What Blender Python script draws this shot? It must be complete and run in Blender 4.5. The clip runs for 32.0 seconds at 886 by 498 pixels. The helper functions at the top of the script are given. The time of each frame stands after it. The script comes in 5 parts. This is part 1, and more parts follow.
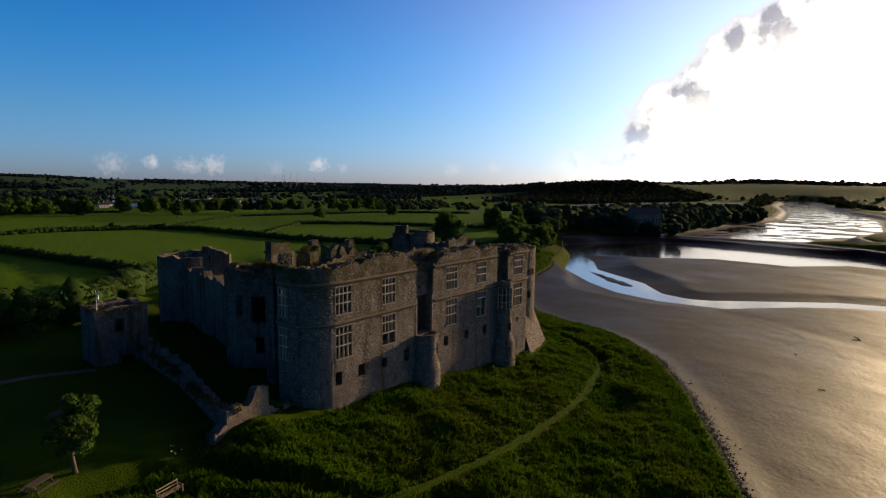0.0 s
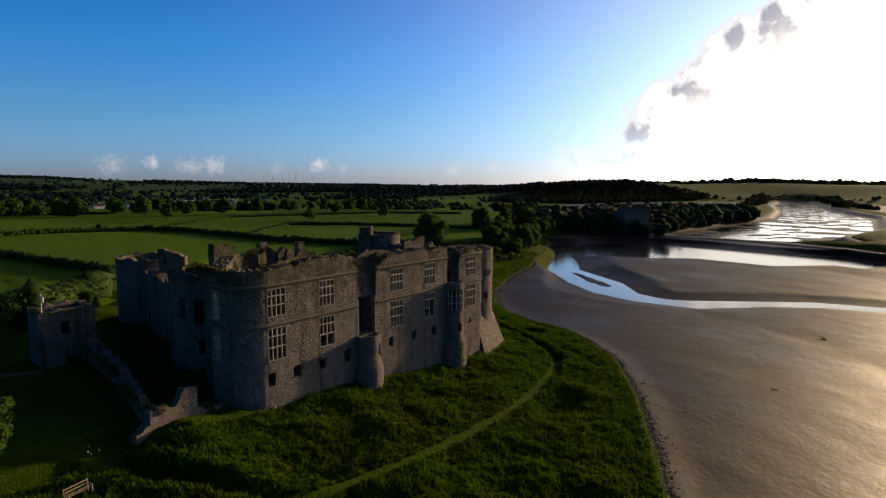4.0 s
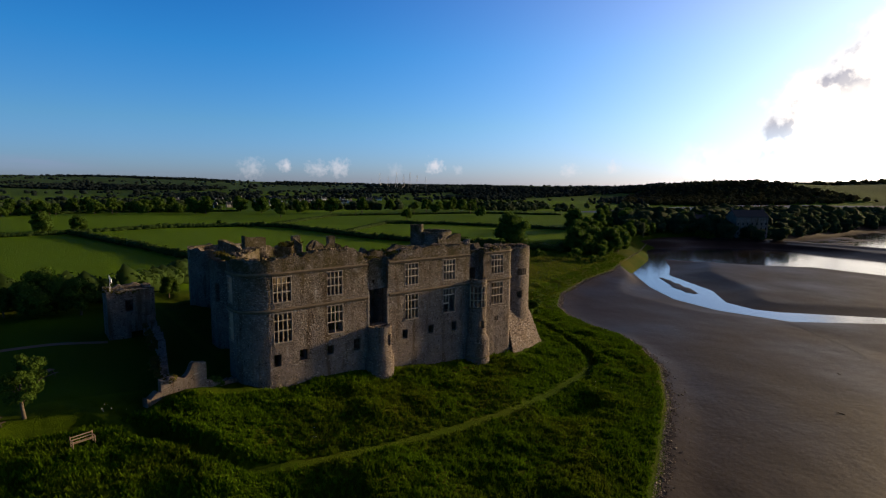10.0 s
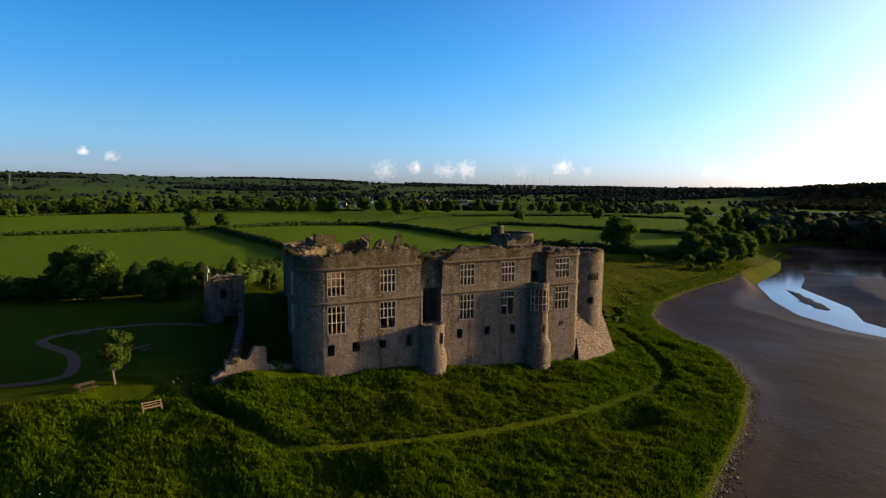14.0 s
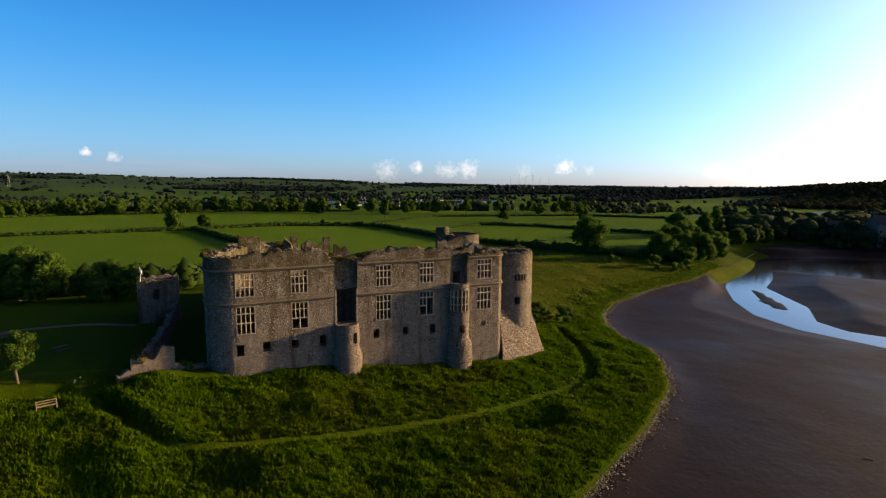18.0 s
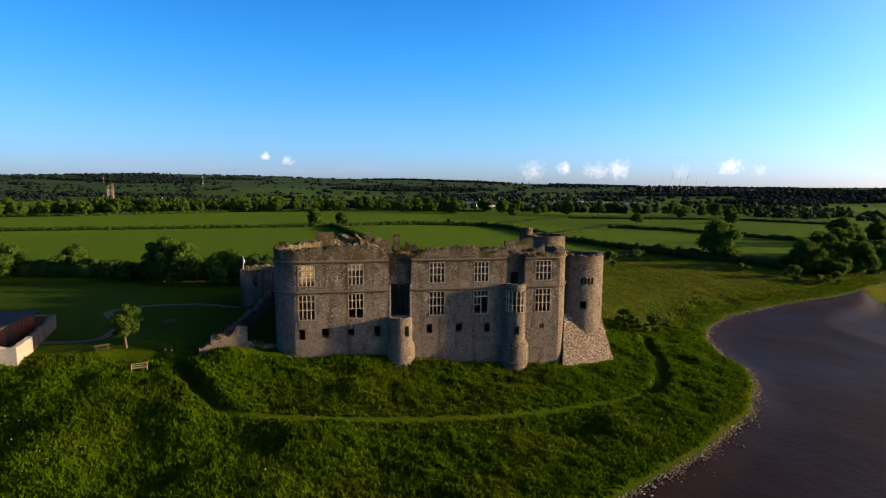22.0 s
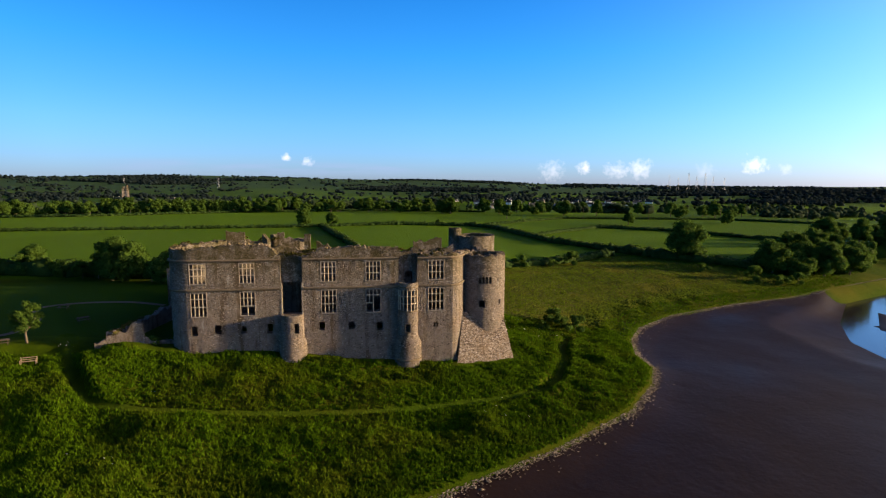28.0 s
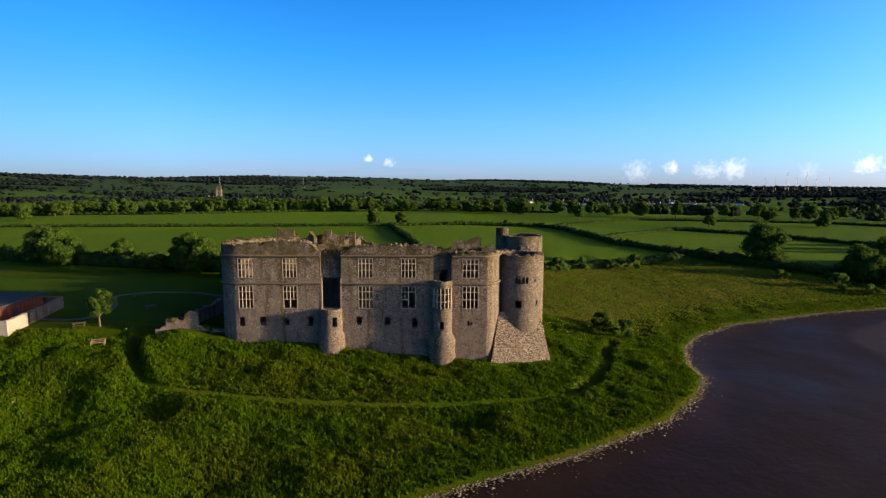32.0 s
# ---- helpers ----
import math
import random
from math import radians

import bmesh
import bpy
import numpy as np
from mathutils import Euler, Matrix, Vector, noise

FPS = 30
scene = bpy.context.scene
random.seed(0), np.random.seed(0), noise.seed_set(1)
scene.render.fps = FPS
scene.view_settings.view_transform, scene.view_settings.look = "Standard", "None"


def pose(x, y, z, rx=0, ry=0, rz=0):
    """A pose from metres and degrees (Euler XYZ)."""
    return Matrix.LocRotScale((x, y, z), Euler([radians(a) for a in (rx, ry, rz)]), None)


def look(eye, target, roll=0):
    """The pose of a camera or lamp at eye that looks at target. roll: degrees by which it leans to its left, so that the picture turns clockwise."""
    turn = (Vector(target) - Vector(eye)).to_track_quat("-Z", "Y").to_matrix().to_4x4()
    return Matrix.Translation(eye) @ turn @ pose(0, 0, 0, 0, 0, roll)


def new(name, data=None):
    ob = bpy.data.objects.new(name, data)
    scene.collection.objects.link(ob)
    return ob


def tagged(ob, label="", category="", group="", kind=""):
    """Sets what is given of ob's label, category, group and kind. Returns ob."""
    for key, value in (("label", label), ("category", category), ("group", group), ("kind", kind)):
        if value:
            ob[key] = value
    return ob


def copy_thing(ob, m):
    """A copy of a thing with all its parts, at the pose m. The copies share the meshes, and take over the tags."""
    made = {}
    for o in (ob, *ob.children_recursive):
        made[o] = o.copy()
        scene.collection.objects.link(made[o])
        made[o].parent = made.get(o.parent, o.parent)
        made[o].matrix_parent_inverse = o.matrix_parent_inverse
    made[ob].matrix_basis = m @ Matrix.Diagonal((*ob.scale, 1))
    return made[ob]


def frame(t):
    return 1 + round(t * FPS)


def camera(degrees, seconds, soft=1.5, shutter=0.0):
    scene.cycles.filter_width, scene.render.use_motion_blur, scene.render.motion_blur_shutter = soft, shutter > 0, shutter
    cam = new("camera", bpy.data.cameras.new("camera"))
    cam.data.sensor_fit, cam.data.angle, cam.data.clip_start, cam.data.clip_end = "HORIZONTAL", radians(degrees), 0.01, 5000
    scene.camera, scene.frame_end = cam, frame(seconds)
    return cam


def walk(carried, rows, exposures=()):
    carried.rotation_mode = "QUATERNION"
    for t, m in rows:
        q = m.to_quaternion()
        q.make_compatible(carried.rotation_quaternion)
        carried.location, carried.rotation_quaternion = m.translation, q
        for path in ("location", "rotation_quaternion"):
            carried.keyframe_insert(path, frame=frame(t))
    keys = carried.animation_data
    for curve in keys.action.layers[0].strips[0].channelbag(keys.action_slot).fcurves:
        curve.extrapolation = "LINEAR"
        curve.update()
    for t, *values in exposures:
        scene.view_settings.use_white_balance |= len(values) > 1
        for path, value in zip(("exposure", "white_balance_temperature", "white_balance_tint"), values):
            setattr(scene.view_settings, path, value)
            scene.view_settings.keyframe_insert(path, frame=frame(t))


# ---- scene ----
cam = camera(77.9, 32.0, 1.2)
METRES, EAST, NORTH, EYE, TURN = 80.0, -30.9, -43.9, 30.0, -49.8
ROWS = [
    (0.0, 0.0, 0.0, 0.0, 0.07, -6.87, -0.62),
    (0.5, 0.0124, -0.0007, 0.0009, 0.07, -6.88, -0.6),
    (1.0, 0.0248, -0.0016, 0.0017, 0.05, -6.87, -0.58),
    (1.5, 0.0373, -0.0028, 0.0022, 0.04, -6.88, -0.56),
    (2.0, 0.0484, -0.0038, 0.0028, 0.03, -6.88, -0.55),
    (2.5, 0.0587, -0.0049, 0.0035, 0.01, -6.88, -0.52),
    (4.5, 0.1037, -0.0107, 0.0052, 0.11, -6.87, -0.44),
    (5.0, 0.1198, -0.0129, 0.0052, 0.59, -6.84, -0.43),
    (5.5, 0.1354, -0.0134, 0.0049, 3.4, -6.84, -0.44),
    (6.0, 0.1496, -0.0135, 0.0046, 4.69, -6.85, -0.44),
    (6.5, 0.1615, -0.0136, 0.0038, 5.4, -6.84, -0.47),
    (7.0, 0.1736, -0.014, 0.0035, 5.56, -6.86, -0.44),
    (7.5, 0.1862, -0.0142, 0.0029, 5.55, -6.86, -0.42),
    (8.0, 0.1998, -0.0143, 0.0026, 5.54, -6.86, -0.39),
    (8.5, 0.2123, -0.0142, 0.002, 6.36, -6.86, -0.42),
    (9.0, 0.2247, -0.0121, 0.001, 10.17, -6.87, -0.48),
    (9.5, 0.2389, -0.0099, 0.0003, 11.37, -6.86, -0.47),
    (10.0, 0.2516, -0.0076, -0.0, 11.9, -6.84, -0.44),
    (10.5, 0.2643, -0.0052, 0.0002, 12.35, -6.84, -0.44),
    (11.0, 0.2777, -0.0031, 0.0005, 12.64, -6.85, -0.43),
    (11.5, 0.2911, -0.0018, 0.0014, 12.64, -6.84, -0.42),
    (12.0, 0.3032, 0.0001, 0.0002, 15.34, -6.78, -0.39),
    (12.5, 0.316, 0.0041, -0.0001, 20.78, -6.81, -0.46),
    (13.0, 0.3326, 0.0094, 0.0006, 23.74, -6.81, -0.48),
    (13.5, 0.3476, 0.0149, 0.0011, 24.44, -6.81, -0.48),
    (14.0, 0.362, 0.0207, 0.0015, 24.95, -6.81, -0.47),
    (14.5, 0.3778, 0.0267, 0.0019, 25.25, -6.81, -0.48),
    (16.5, 0.4481, 0.0522, 0.0048, 25.17, -6.83, -0.39),
    (17.0, 0.4663, 0.0582, 0.0054, 25.17, -6.83, -0.37),
    (17.5, 0.4836, 0.064, 0.006, 25.16, -6.83, -0.36),
    (18.0, 0.5009, 0.0699, 0.0066, 25.14, -6.82, -0.35),
    (18.5, 0.5168, 0.0767, 0.007, 27.58, -6.83, -0.38),
    (19.0, 0.5358, 0.0849, 0.0072, 29.23, -6.81, -0.36),
    (19.5, 0.5532, 0.0933, 0.0079, 29.71, -6.83, -0.37),
    (20.0, 0.5712, 0.1021, 0.0082, 29.94, -6.84, -0.35),
    (20.5, 0.5889, 0.1103, 0.0085, 30.65, -6.83, -0.35),
    (21.0, 0.6062, 0.1186, 0.0078, 32.61, -6.83, -0.36),
    (21.5, 0.6233, 0.1287, 0.0067, 37.3, -6.82, -0.37),
    (22.0, 0.6405, 0.1405, 0.006, 40.16, -6.82, -0.38),
    (22.5, 0.6568, 0.1532, 0.0067, 40.59, -6.85, -0.37),
    (23.0, 0.6727, 0.1657, 0.0083, 40.58, -6.85, -0.35),
    (23.5, 0.6882, 0.177, 0.009, 40.56, -6.85, -0.33),
    (24.0, 0.7039, 0.1873, 0.0091, 40.55, -6.83, -0.31),
    (24.5, 0.7194, 0.1976, 0.0096, 40.54, -6.85, -0.29),
    (25.0, 0.7348, 0.2076, 0.0097, 40.71, -6.85, -0.27),
    (25.5, 0.7506, 0.2186, 0.0093, 41.59, -6.84, -0.27),
    (27.5, 0.813, 0.2651, 0.0082, 42.12, -6.78, -0.23),
    (28.0, 0.829, 0.2766, 0.0084, 42.11, -6.79, -0.21),
    (28.5, 0.8452, 0.2877, 0.0084, 42.11, -6.77, -0.2),
    (29.0, 0.8615, 0.2991, 0.0082, 42.1, -6.78, -0.16),
    (29.5, 0.877, 0.3106, 0.008, 42.11, -6.78, -0.14),
    (30.0, 0.8915, 0.3216, 0.0086, 42.11, -6.77, -0.11),
    (30.5, 0.8978, 0.3267, 0.0115, 42.48, -6.77, -0.11),
    (31.0, 0.895, 0.3288, 0.0101, 46.85, -6.76, -0.17),
    (31.5, 0.8921, 0.3286, 0.0082, 49.68, -6.76, -0.24),
    (32.0, 0.8903, 0.3278, 0.0071, 50.25, -6.78, -0.22),
]
walk(cam, [(t, pose(EAST, NORTH, EYE, 0, 0, TURN) @ pose(METRES * x, METRES * y, METRES * z, 90 + pitch, roll, yaw)) for t, x, y, z, yaw, pitch, roll in ROWS],
     [(0.0, -0.18, 6500, 10), (8.0, -0.18, 6500, 10), (10.5, 0.03, 6550, 10), (12.0, 0.23, 6700, 10), (13.0, 0.46, 7150, 10), (17.0, 0.63, 7250, 10), (20.0, 0.65, 7200, 10), (21.0, 0.68, 6950, 10), (23.0, 0.78, 6600, 10), (32.0, 0.78, 6400, 10)])

# ---- world, sun, exposure ----
SUN_AZ, SUN_EL = -7.8, 8.5          # degrees from +x towards +y; height
sun_dir = Vector((math.cos(radians(SUN_EL)) * math.cos(radians(SUN_AZ)),
                  math.cos(radians(SUN_EL)) * math.sin(radians(SUN_AZ)), math.sin(radians(SUN_EL))))
sun = new("sun", bpy.data.lights.new("sun", "SUN"))
sun.data.energy, sun.data.angle, sun.data.color = 6.8, radians(3.0), (1.0, 0.72, 0.40)
sun.matrix_world = look((0, 0, 0), -sun_dir)


def nodes_of(tree):
    """Shorthand for making and joining nodes."""
    def make(kind, ins=None, **props):
        n = tree.nodes.new(kind)
        for k, v in props.items():
            setattr(n, k, v)
        for k, v in (ins or {}).items():
            sock = n.inputs[k]
            if isinstance(v, bpy.types.NodeSocket):
                tree.links.new(v, sock)
            else:
                sock.default_value = v
        return n
    return make


def ramp(make, fac, stops):
    n = make("ShaderNodeValToRGB", {"Fac": fac})
    el = n.color_ramp.elements
    el[0].position, el[1].position = stops[0][0], stops[-1][0]
    for p, c in stops[1:-1]:
        el.new(p)
    for e, (p, c) in zip(el, stops):
        e.color = (*c, 1) if len(c) == 3 else c
    return n.outputs["Color"]


def mix(make, fac, a, b, how="MIX"):
    n = make("ShaderNodeMix", data_type="RGBA", blend_type=how)
    for k, v in ((0, fac), (6, a), (7, b)):
        if isinstance(v, bpy.types.NodeSocket):
            n.id_data.links.new(v, n.inputs[k])
        else:
            n.inputs[k].default_value = v if k == 0 else (*v, 1)[:4]
    return n.outputs[2]


def calc(make, op, a, b=0.0, c=0.0, clamp=False):
    return make("ShaderNodeMath", {0: a, 1: b, 2: c}, operation=op, use_clamp=clamp).outputs[0]


world = bpy.data.worlds.new("world")
scene.world = world
world.use_nodes = True
wt = world.node_tree
wt.nodes.clear()
W = nodes_of(wt)
sky = W("ShaderNodeTexSky", sky_type="NISHITA", sun_disc=False, sun_elevation=radians(SUN_EL), sun_rotation=radians(90 - SUN_AZ),
        air_density=1.0, dust_density=0.4, ozone_density=3.0, altitude=30)
heading = W("ShaderNodeTexCoord").outputs["Generated"]
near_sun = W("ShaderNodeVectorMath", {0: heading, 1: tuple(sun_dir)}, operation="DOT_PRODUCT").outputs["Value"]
up = W("ShaderNodeSeparateXYZ", {0: heading}).outputs["Z"]
tint = ramp(W, up, [(0.0, (0.80, 1.10, 2.55)), (0.10, (0.66, 1.19, 1.95)), (0.22, (0.30, 1.18, 2.02)), (0.30, (0.21, 1.05, 1.94)), (0.44, (0.09, 0.48, 0.98)), (0.60, (0.06, 0.26, 0.54)), (1.0, (0.04, 0.14, 0.30))])
sky_blue = mix(W, 1.0, sky.outputs["Color"], tint, "MULTIPLY")
# bright broken cloud in front of the low sun
bank_side = (0.327, -0.543, -0.774)
by_sun = W("ShaderNodeVectorMath", {0: heading, 1: bank_side}, operation="DOT_PRODUCT").outputs["Value"]
puff = W("ShaderNodeTexNoise", {"Vector": heading, "Scale": 11.0, "Detail": 9.0, "Roughness": 0.52}).outputs["Fac"]
edge = calc(W, "ADD", by_sun, calc(W, "MULTIPLY", calc(W, "SUBTRACT", puff, 0.5), 0.20))
veil = calc(W, "MULTIPLY", ramp(W, calc(W, "ADD", edge, 0.5), [(0.497, (0, 0, 0)), (0.511, (1, 1, 1))]), ramp(W, up, [(0.02, (0.1, 0.1, 0.1)), (0.10, (1, 1, 1))]))
veil = calc(W, "MULTIPLY", veil, ramp(W, near_sun, [(0.76, (0, 0, 0)), (0.84, (1, 1, 1))]))
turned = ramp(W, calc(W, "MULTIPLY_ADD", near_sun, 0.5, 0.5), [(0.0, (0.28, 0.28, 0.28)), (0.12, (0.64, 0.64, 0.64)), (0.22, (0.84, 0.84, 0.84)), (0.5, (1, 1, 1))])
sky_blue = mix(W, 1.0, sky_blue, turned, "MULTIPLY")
glow = calc(W, "POWER", calc(W, "MAXIMUM", near_sun, 0.0), 8.0)
bright = mix(W, calc(W, "MULTIPLY", glow, calc(W, "SUBTRACT", 1.0, calc(W, "MULTIPLY", up, 1.6), clamp=True)), sky_blue, (16.0, 13.5, 10.6), "ADD")
haze = calc(W, "POWER", calc(W, "MAXIMUM", near_sun, 0.0), 2.8)
bright = mix(W, haze, bright, (2.1, 1.2, 0.25), "ADD")
lump = W("ShaderNodeTexNoise", {"Vector": heading, "Scale": 19.0, "Detail": 6.0, "Roughness": 0.5}).outputs["Fac"]
shade = calc(W, "MULTIPLY", ramp(W, lump, [(0.47, (0, 0, 0)), (0.57, (1, 1, 1))]), ramp(W, calc(W, "ADD", edge, 0.5), [(0.512, (0, 0, 0)), (0.525, (1, 1, 1)), (0.56, (0.85, 0.85, 0.85)), (0.61, (0, 0, 0))]))
cloud_tone = mix(W, shade, mix(W, ramp(W, calc(W, "ADD", edge, 0.5), [(0.51, (0, 0, 0)), (0.56, (1, 1, 1))]), (8.6, 8.7, 9.2), (18.0, 16.2, 14.0)), (4.2, 4.0, 4.5))
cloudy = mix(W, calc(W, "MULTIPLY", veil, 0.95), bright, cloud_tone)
# small cumulus low over the horizon
tuft = W("ShaderNodeTexNoise", {"Vector": heading, "Scale": 105.0, "Detail": 7.0, "Roughness": 0.6}).outputs["Fac"]
final = cloudy
flat_sky = W("ShaderNodeVectorMath", {0: heading, 1: (1.0, 1.0, 1.25)}, operation="MULTIPLY").outputs["Vector"]
# a thin grey layer over the western hills
layer_at = (math.cos(radians(99)), math.sin(radians(99)), 0.0)
thin = W("ShaderNodeTexNoise", {"Vector": W("ShaderNodeVectorMath", {0: heading, 1: (9.0, 9.0, 90.0)}, operation="MULTIPLY").outputs[0], "Scale": 1.0, "Detail": 6.0}).outputs["Fac"]
toward = W("ShaderNodeVectorMath", {0: heading, 1: layer_at}, operation="DOT_PRODUCT").outputs["Value"]
level = ramp(W, calc(W, "MULTIPLY", up, 10.0), [(0.10, (0, 0, 0)), (0.22, (1, 1, 1)), (0.30, (1, 1, 1)), (0.42, (0, 0, 0))])
layer = calc(W, "MULTIPLY", calc(W, "MULTIPLY", level, ramp(W, toward, [(0.955, (0, 0, 0)), (0.985, (1, 1, 1))])), ramp(W, thin, [(0.40, (0.15, 0.15, 0.15)), (0.62, (1, 1, 1))]))
final = mix(W, calc(W, "MULTIPLY", layer, 0.5), final, (2.3, 2.9, 4.4))
for az, el, wide_c, pale in ((71.2, 1.4, 0.030, 0.35), (68.0, 1.6, 0.018, 0.65), (64.9, 1.35, 0.026, 0.45), (62.7, 1.5, 0.027, 0.5), (53.0, 1.75, 0.024, 0.75), (50.6, 1.4, 0.014, 0.35), (39.2, 1.4, 0.020, 0.5), (35.0, 1.65, 0.020, 0.6),
                             (98.1, 2.5, 0.011, 0.8), (96.0, 2.2, 0.014, 0.6), (57.0, 1.3, 0.02, 0.2)):
    spot = (math.cos(radians(az)) * math.cos(radians(el)), math.sin(radians(az)) * math.cos(radians(el)), math.sin(radians(el)))
    away = W("ShaderNodeVectorMath", {0: flat_sky, 1: (spot[0], spot[1], spot[2] * 1.25)}, operation="DISTANCE").outputs["Value"]
    mask = calc(W, "ADD", calc(W, "SUBTRACT", 1.0, calc(W, "DIVIDE", away, wide_c * 0.8)), calc(W, "MULTIPLY", calc(W, "SUBTRACT", tuft, 0.5), 2.4))
    final = mix(W, ramp(W, mask, [(0.0, (0, 0, 0)), (1.0, (pale * 0.8, pale * 0.8, pale * 0.8))]), final, (8.2, 7.6, 7.9))
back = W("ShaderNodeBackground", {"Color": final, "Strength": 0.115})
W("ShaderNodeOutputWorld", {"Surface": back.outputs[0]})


# ---- materials ----
def material(name, build, rough=0.85, bump=None, spec=0.3):
    """A surface: build(make, at) returns its colour; bump(make, at) its relief and strength in metres."""
    m = bpy.data.materials.new(name)
    m.use_nodes = True
    t = m.node_tree
    t.nodes.clear()
    make = nodes_of(t)
    at = make("ShaderNodeTexCoord").outputs["Object"]
    geo = make("ShaderNodeNewGeometry").outputs["Position"]
    col = build(make, geo)
    ins = {"Base Color": col, "Specular IOR Level": spec}
    ins["Roughness"] = rough(make, geo) if callable(rough) else rough
    b = make("ShaderNodeBsdfPrincipled", ins)
    if bump:
        h, dist = bump(make, geo)
        n = make("ShaderNodeBump", {"Height": h, "Distance": dist, "Strength": 1.0})
        t.links.new(n.outputs[0], b.inputs["Normal"])
    make("ShaderNodeOutputMaterial", {"Surface": b.outputs[0]})
    return m


def fuzz(make, at, scale, detail=5.0, rough=0.55):
    return make("ShaderNodeTexNoise", {"Vector": at, "Scale": scale, "Detail": detail, "Roughness": rough}).outputs["Fac"]


def stones(make, at, feature):
    drift = make("ShaderNodeVectorMath", {0: make("ShaderNodeTexNoise", {"Vector": at, "Scale": 1.6, "Detail": 3.0}).outputs["Color"], 1: (0.4, 0.4, 0.22)}, operation="MULTIPLY").outputs[0]
    wob = make("ShaderNodeVectorMath", {0: at, 1: drift}, operation="ADD").outputs[0]
    flat = make("ShaderNodeVectorMath", {0: wob, 1: (3.7, 3.7, 8.6)}, operation="MULTIPLY").outputs[0]
    return make("ShaderNodeTexVoronoi", {"Vector": flat, "Scale": 1.0}, feature=feature)


def rubble_colour(make, at):
    v = stones(make, at, "F1")
    stone = ramp(make, make("ShaderNodeSeparateXYZ", {0: v.outputs["Color"]}).outputs["X"],
                 [(0.0, (0.12, 0.088, 0.064)), (0.2, (0.25, 0.185, 0.13)), (0.8, (0.40, 0.30, 0.215)), (1.0, (0.66, 0.56, 0.45))])
    big = fuzz(make, at, 0.22, 6.0)
    c = mix(make, ramp(make, big, [(0.40, (0, 0, 0)), (0.62, (0.5, 0.5, 0.5))]), stone, (0.42, 0.325, 0.24))
    storey = ramp(make, calc(make, "DIVIDE", calc(make, "ADD", make("ShaderNodeSeparateXYZ", {0: at}).outputs["Z"], calc(make, "MULTIPLY", fuzz(make, at, 0.3, 5.0), 8.0)), 30.0),
                  [(0.52, (1, 1, 1)), (0.62, (0.35, 0.35, 0.35))])
    left = calc(make, "MULTIPLY", storey, ramp(make, fuzz(make, at, 0.5, 8.0, 0.65), [(0.34, (0.2, 0.2, 0.2)), (0.54, (0.9, 0.9, 0.9))]))
    c = mix(make, left, c, mix(make, fuzz(make, at, 2.5, 7.0, 0.7), (0.20, 0.145, 0.115), (0.45, 0.338, 0.28)))
    long = make("ShaderNodeVectorMath", {0: at, 1: (1.0, 1.0, 0.11)}, operation="MULTIPLY").outputs[0]
    streak = fuzz(make, long, 0.8, 6.0, 0.65)
    c = mix(make, ramp(make, streak, [(0.52, (0, 0, 0)), (0.63, (0.8, 0.8, 0.8))]), c, (0.17, 0.105, 0.052))
    pale = make("ShaderNodeVectorMath", {0: at, 1: (1.0, 1.0, 0.3)}, operation="MULTIPLY").outputs[0]
    c = mix(make, ramp(make, fuzz(make, pale, 1.1, 9.0, 0.7), [(0.60, (0, 0, 0)), (0.70, (0.6, 0.6, 0.6))]), c, (0.66, 0.60, 0.52))
    gap = stones(make, at, "DISTANCE_TO_EDGE").outputs["Distance"]
    lost = ramp(make, fuzz(make, at, 0.9, 5.0, 0.6), [(0.42, (0.05, 0.05, 0.05)), (0.62, (0.75, 0.75, 0.75))])
    c = mix(make, calc(make, "MULTIPLY", lost, ramp(make, gap, [(0.03, (1, 1, 1)), (0.12, (0, 0, 0))])), c, (0.07, 0.05, 0.032))
    fleck = make("ShaderNodeTexVoronoi", {"Vector": at, "Scale": 2.7, "Randomness": 1.0})
    c = mix(make, ramp(make, fleck.outputs["Distance"], [(0.12, (0.8, 0.8, 0.8)), (0.17, (0, 0, 0))]), c, (0.045, 0.03, 0.018))
    pits = make("ShaderNodeTexVoronoi", {"Vector": at, "Scale": 1.15, "Randomness": 1.0})
    c = mix(make, ramp(make, pits.outputs["Distance"], [(0.09, (0.85, 0.85, 0.85)), (0.13, (0, 0, 0))]), c, (0.03, 0.022, 0.015))
    lich = fuzz(make, at, 0.55, 8.0, 0.7)
    high = ramp(make, calc(make, "DIVIDE", make("ShaderNodeSeparateXYZ", {0: at}).outputs["Z"], 24.0), [(0.66, (0.12, 0.12, 0.12)), (0.84, (0.95, 0.95, 0.95))])
    c = mix(make, calc(make, "MULTIPLY", high, ramp(make, lich, [(0.38, (0, 0, 0)), (0.56, (1, 1, 1))])), c, (0.115, 0.085, 0.030))
    return mix(make, 1.0, c, (0.675, 0.745, 0.82), "MULTIPLY")


def rubble_bump(make, at):
    v = stones(make, at, "DISTANCE_TO_EDGE")
    joint = ramp(make, v.outputs["Distance"], [(0.0, (0, 0, 0)), (0.2, (1, 1, 1))])
    return calc(make, "ADD", joint, calc(make, "MULTIPLY", fuzz(make, at, 3.2, 8.0, 0.7), 2.2)), 0.085


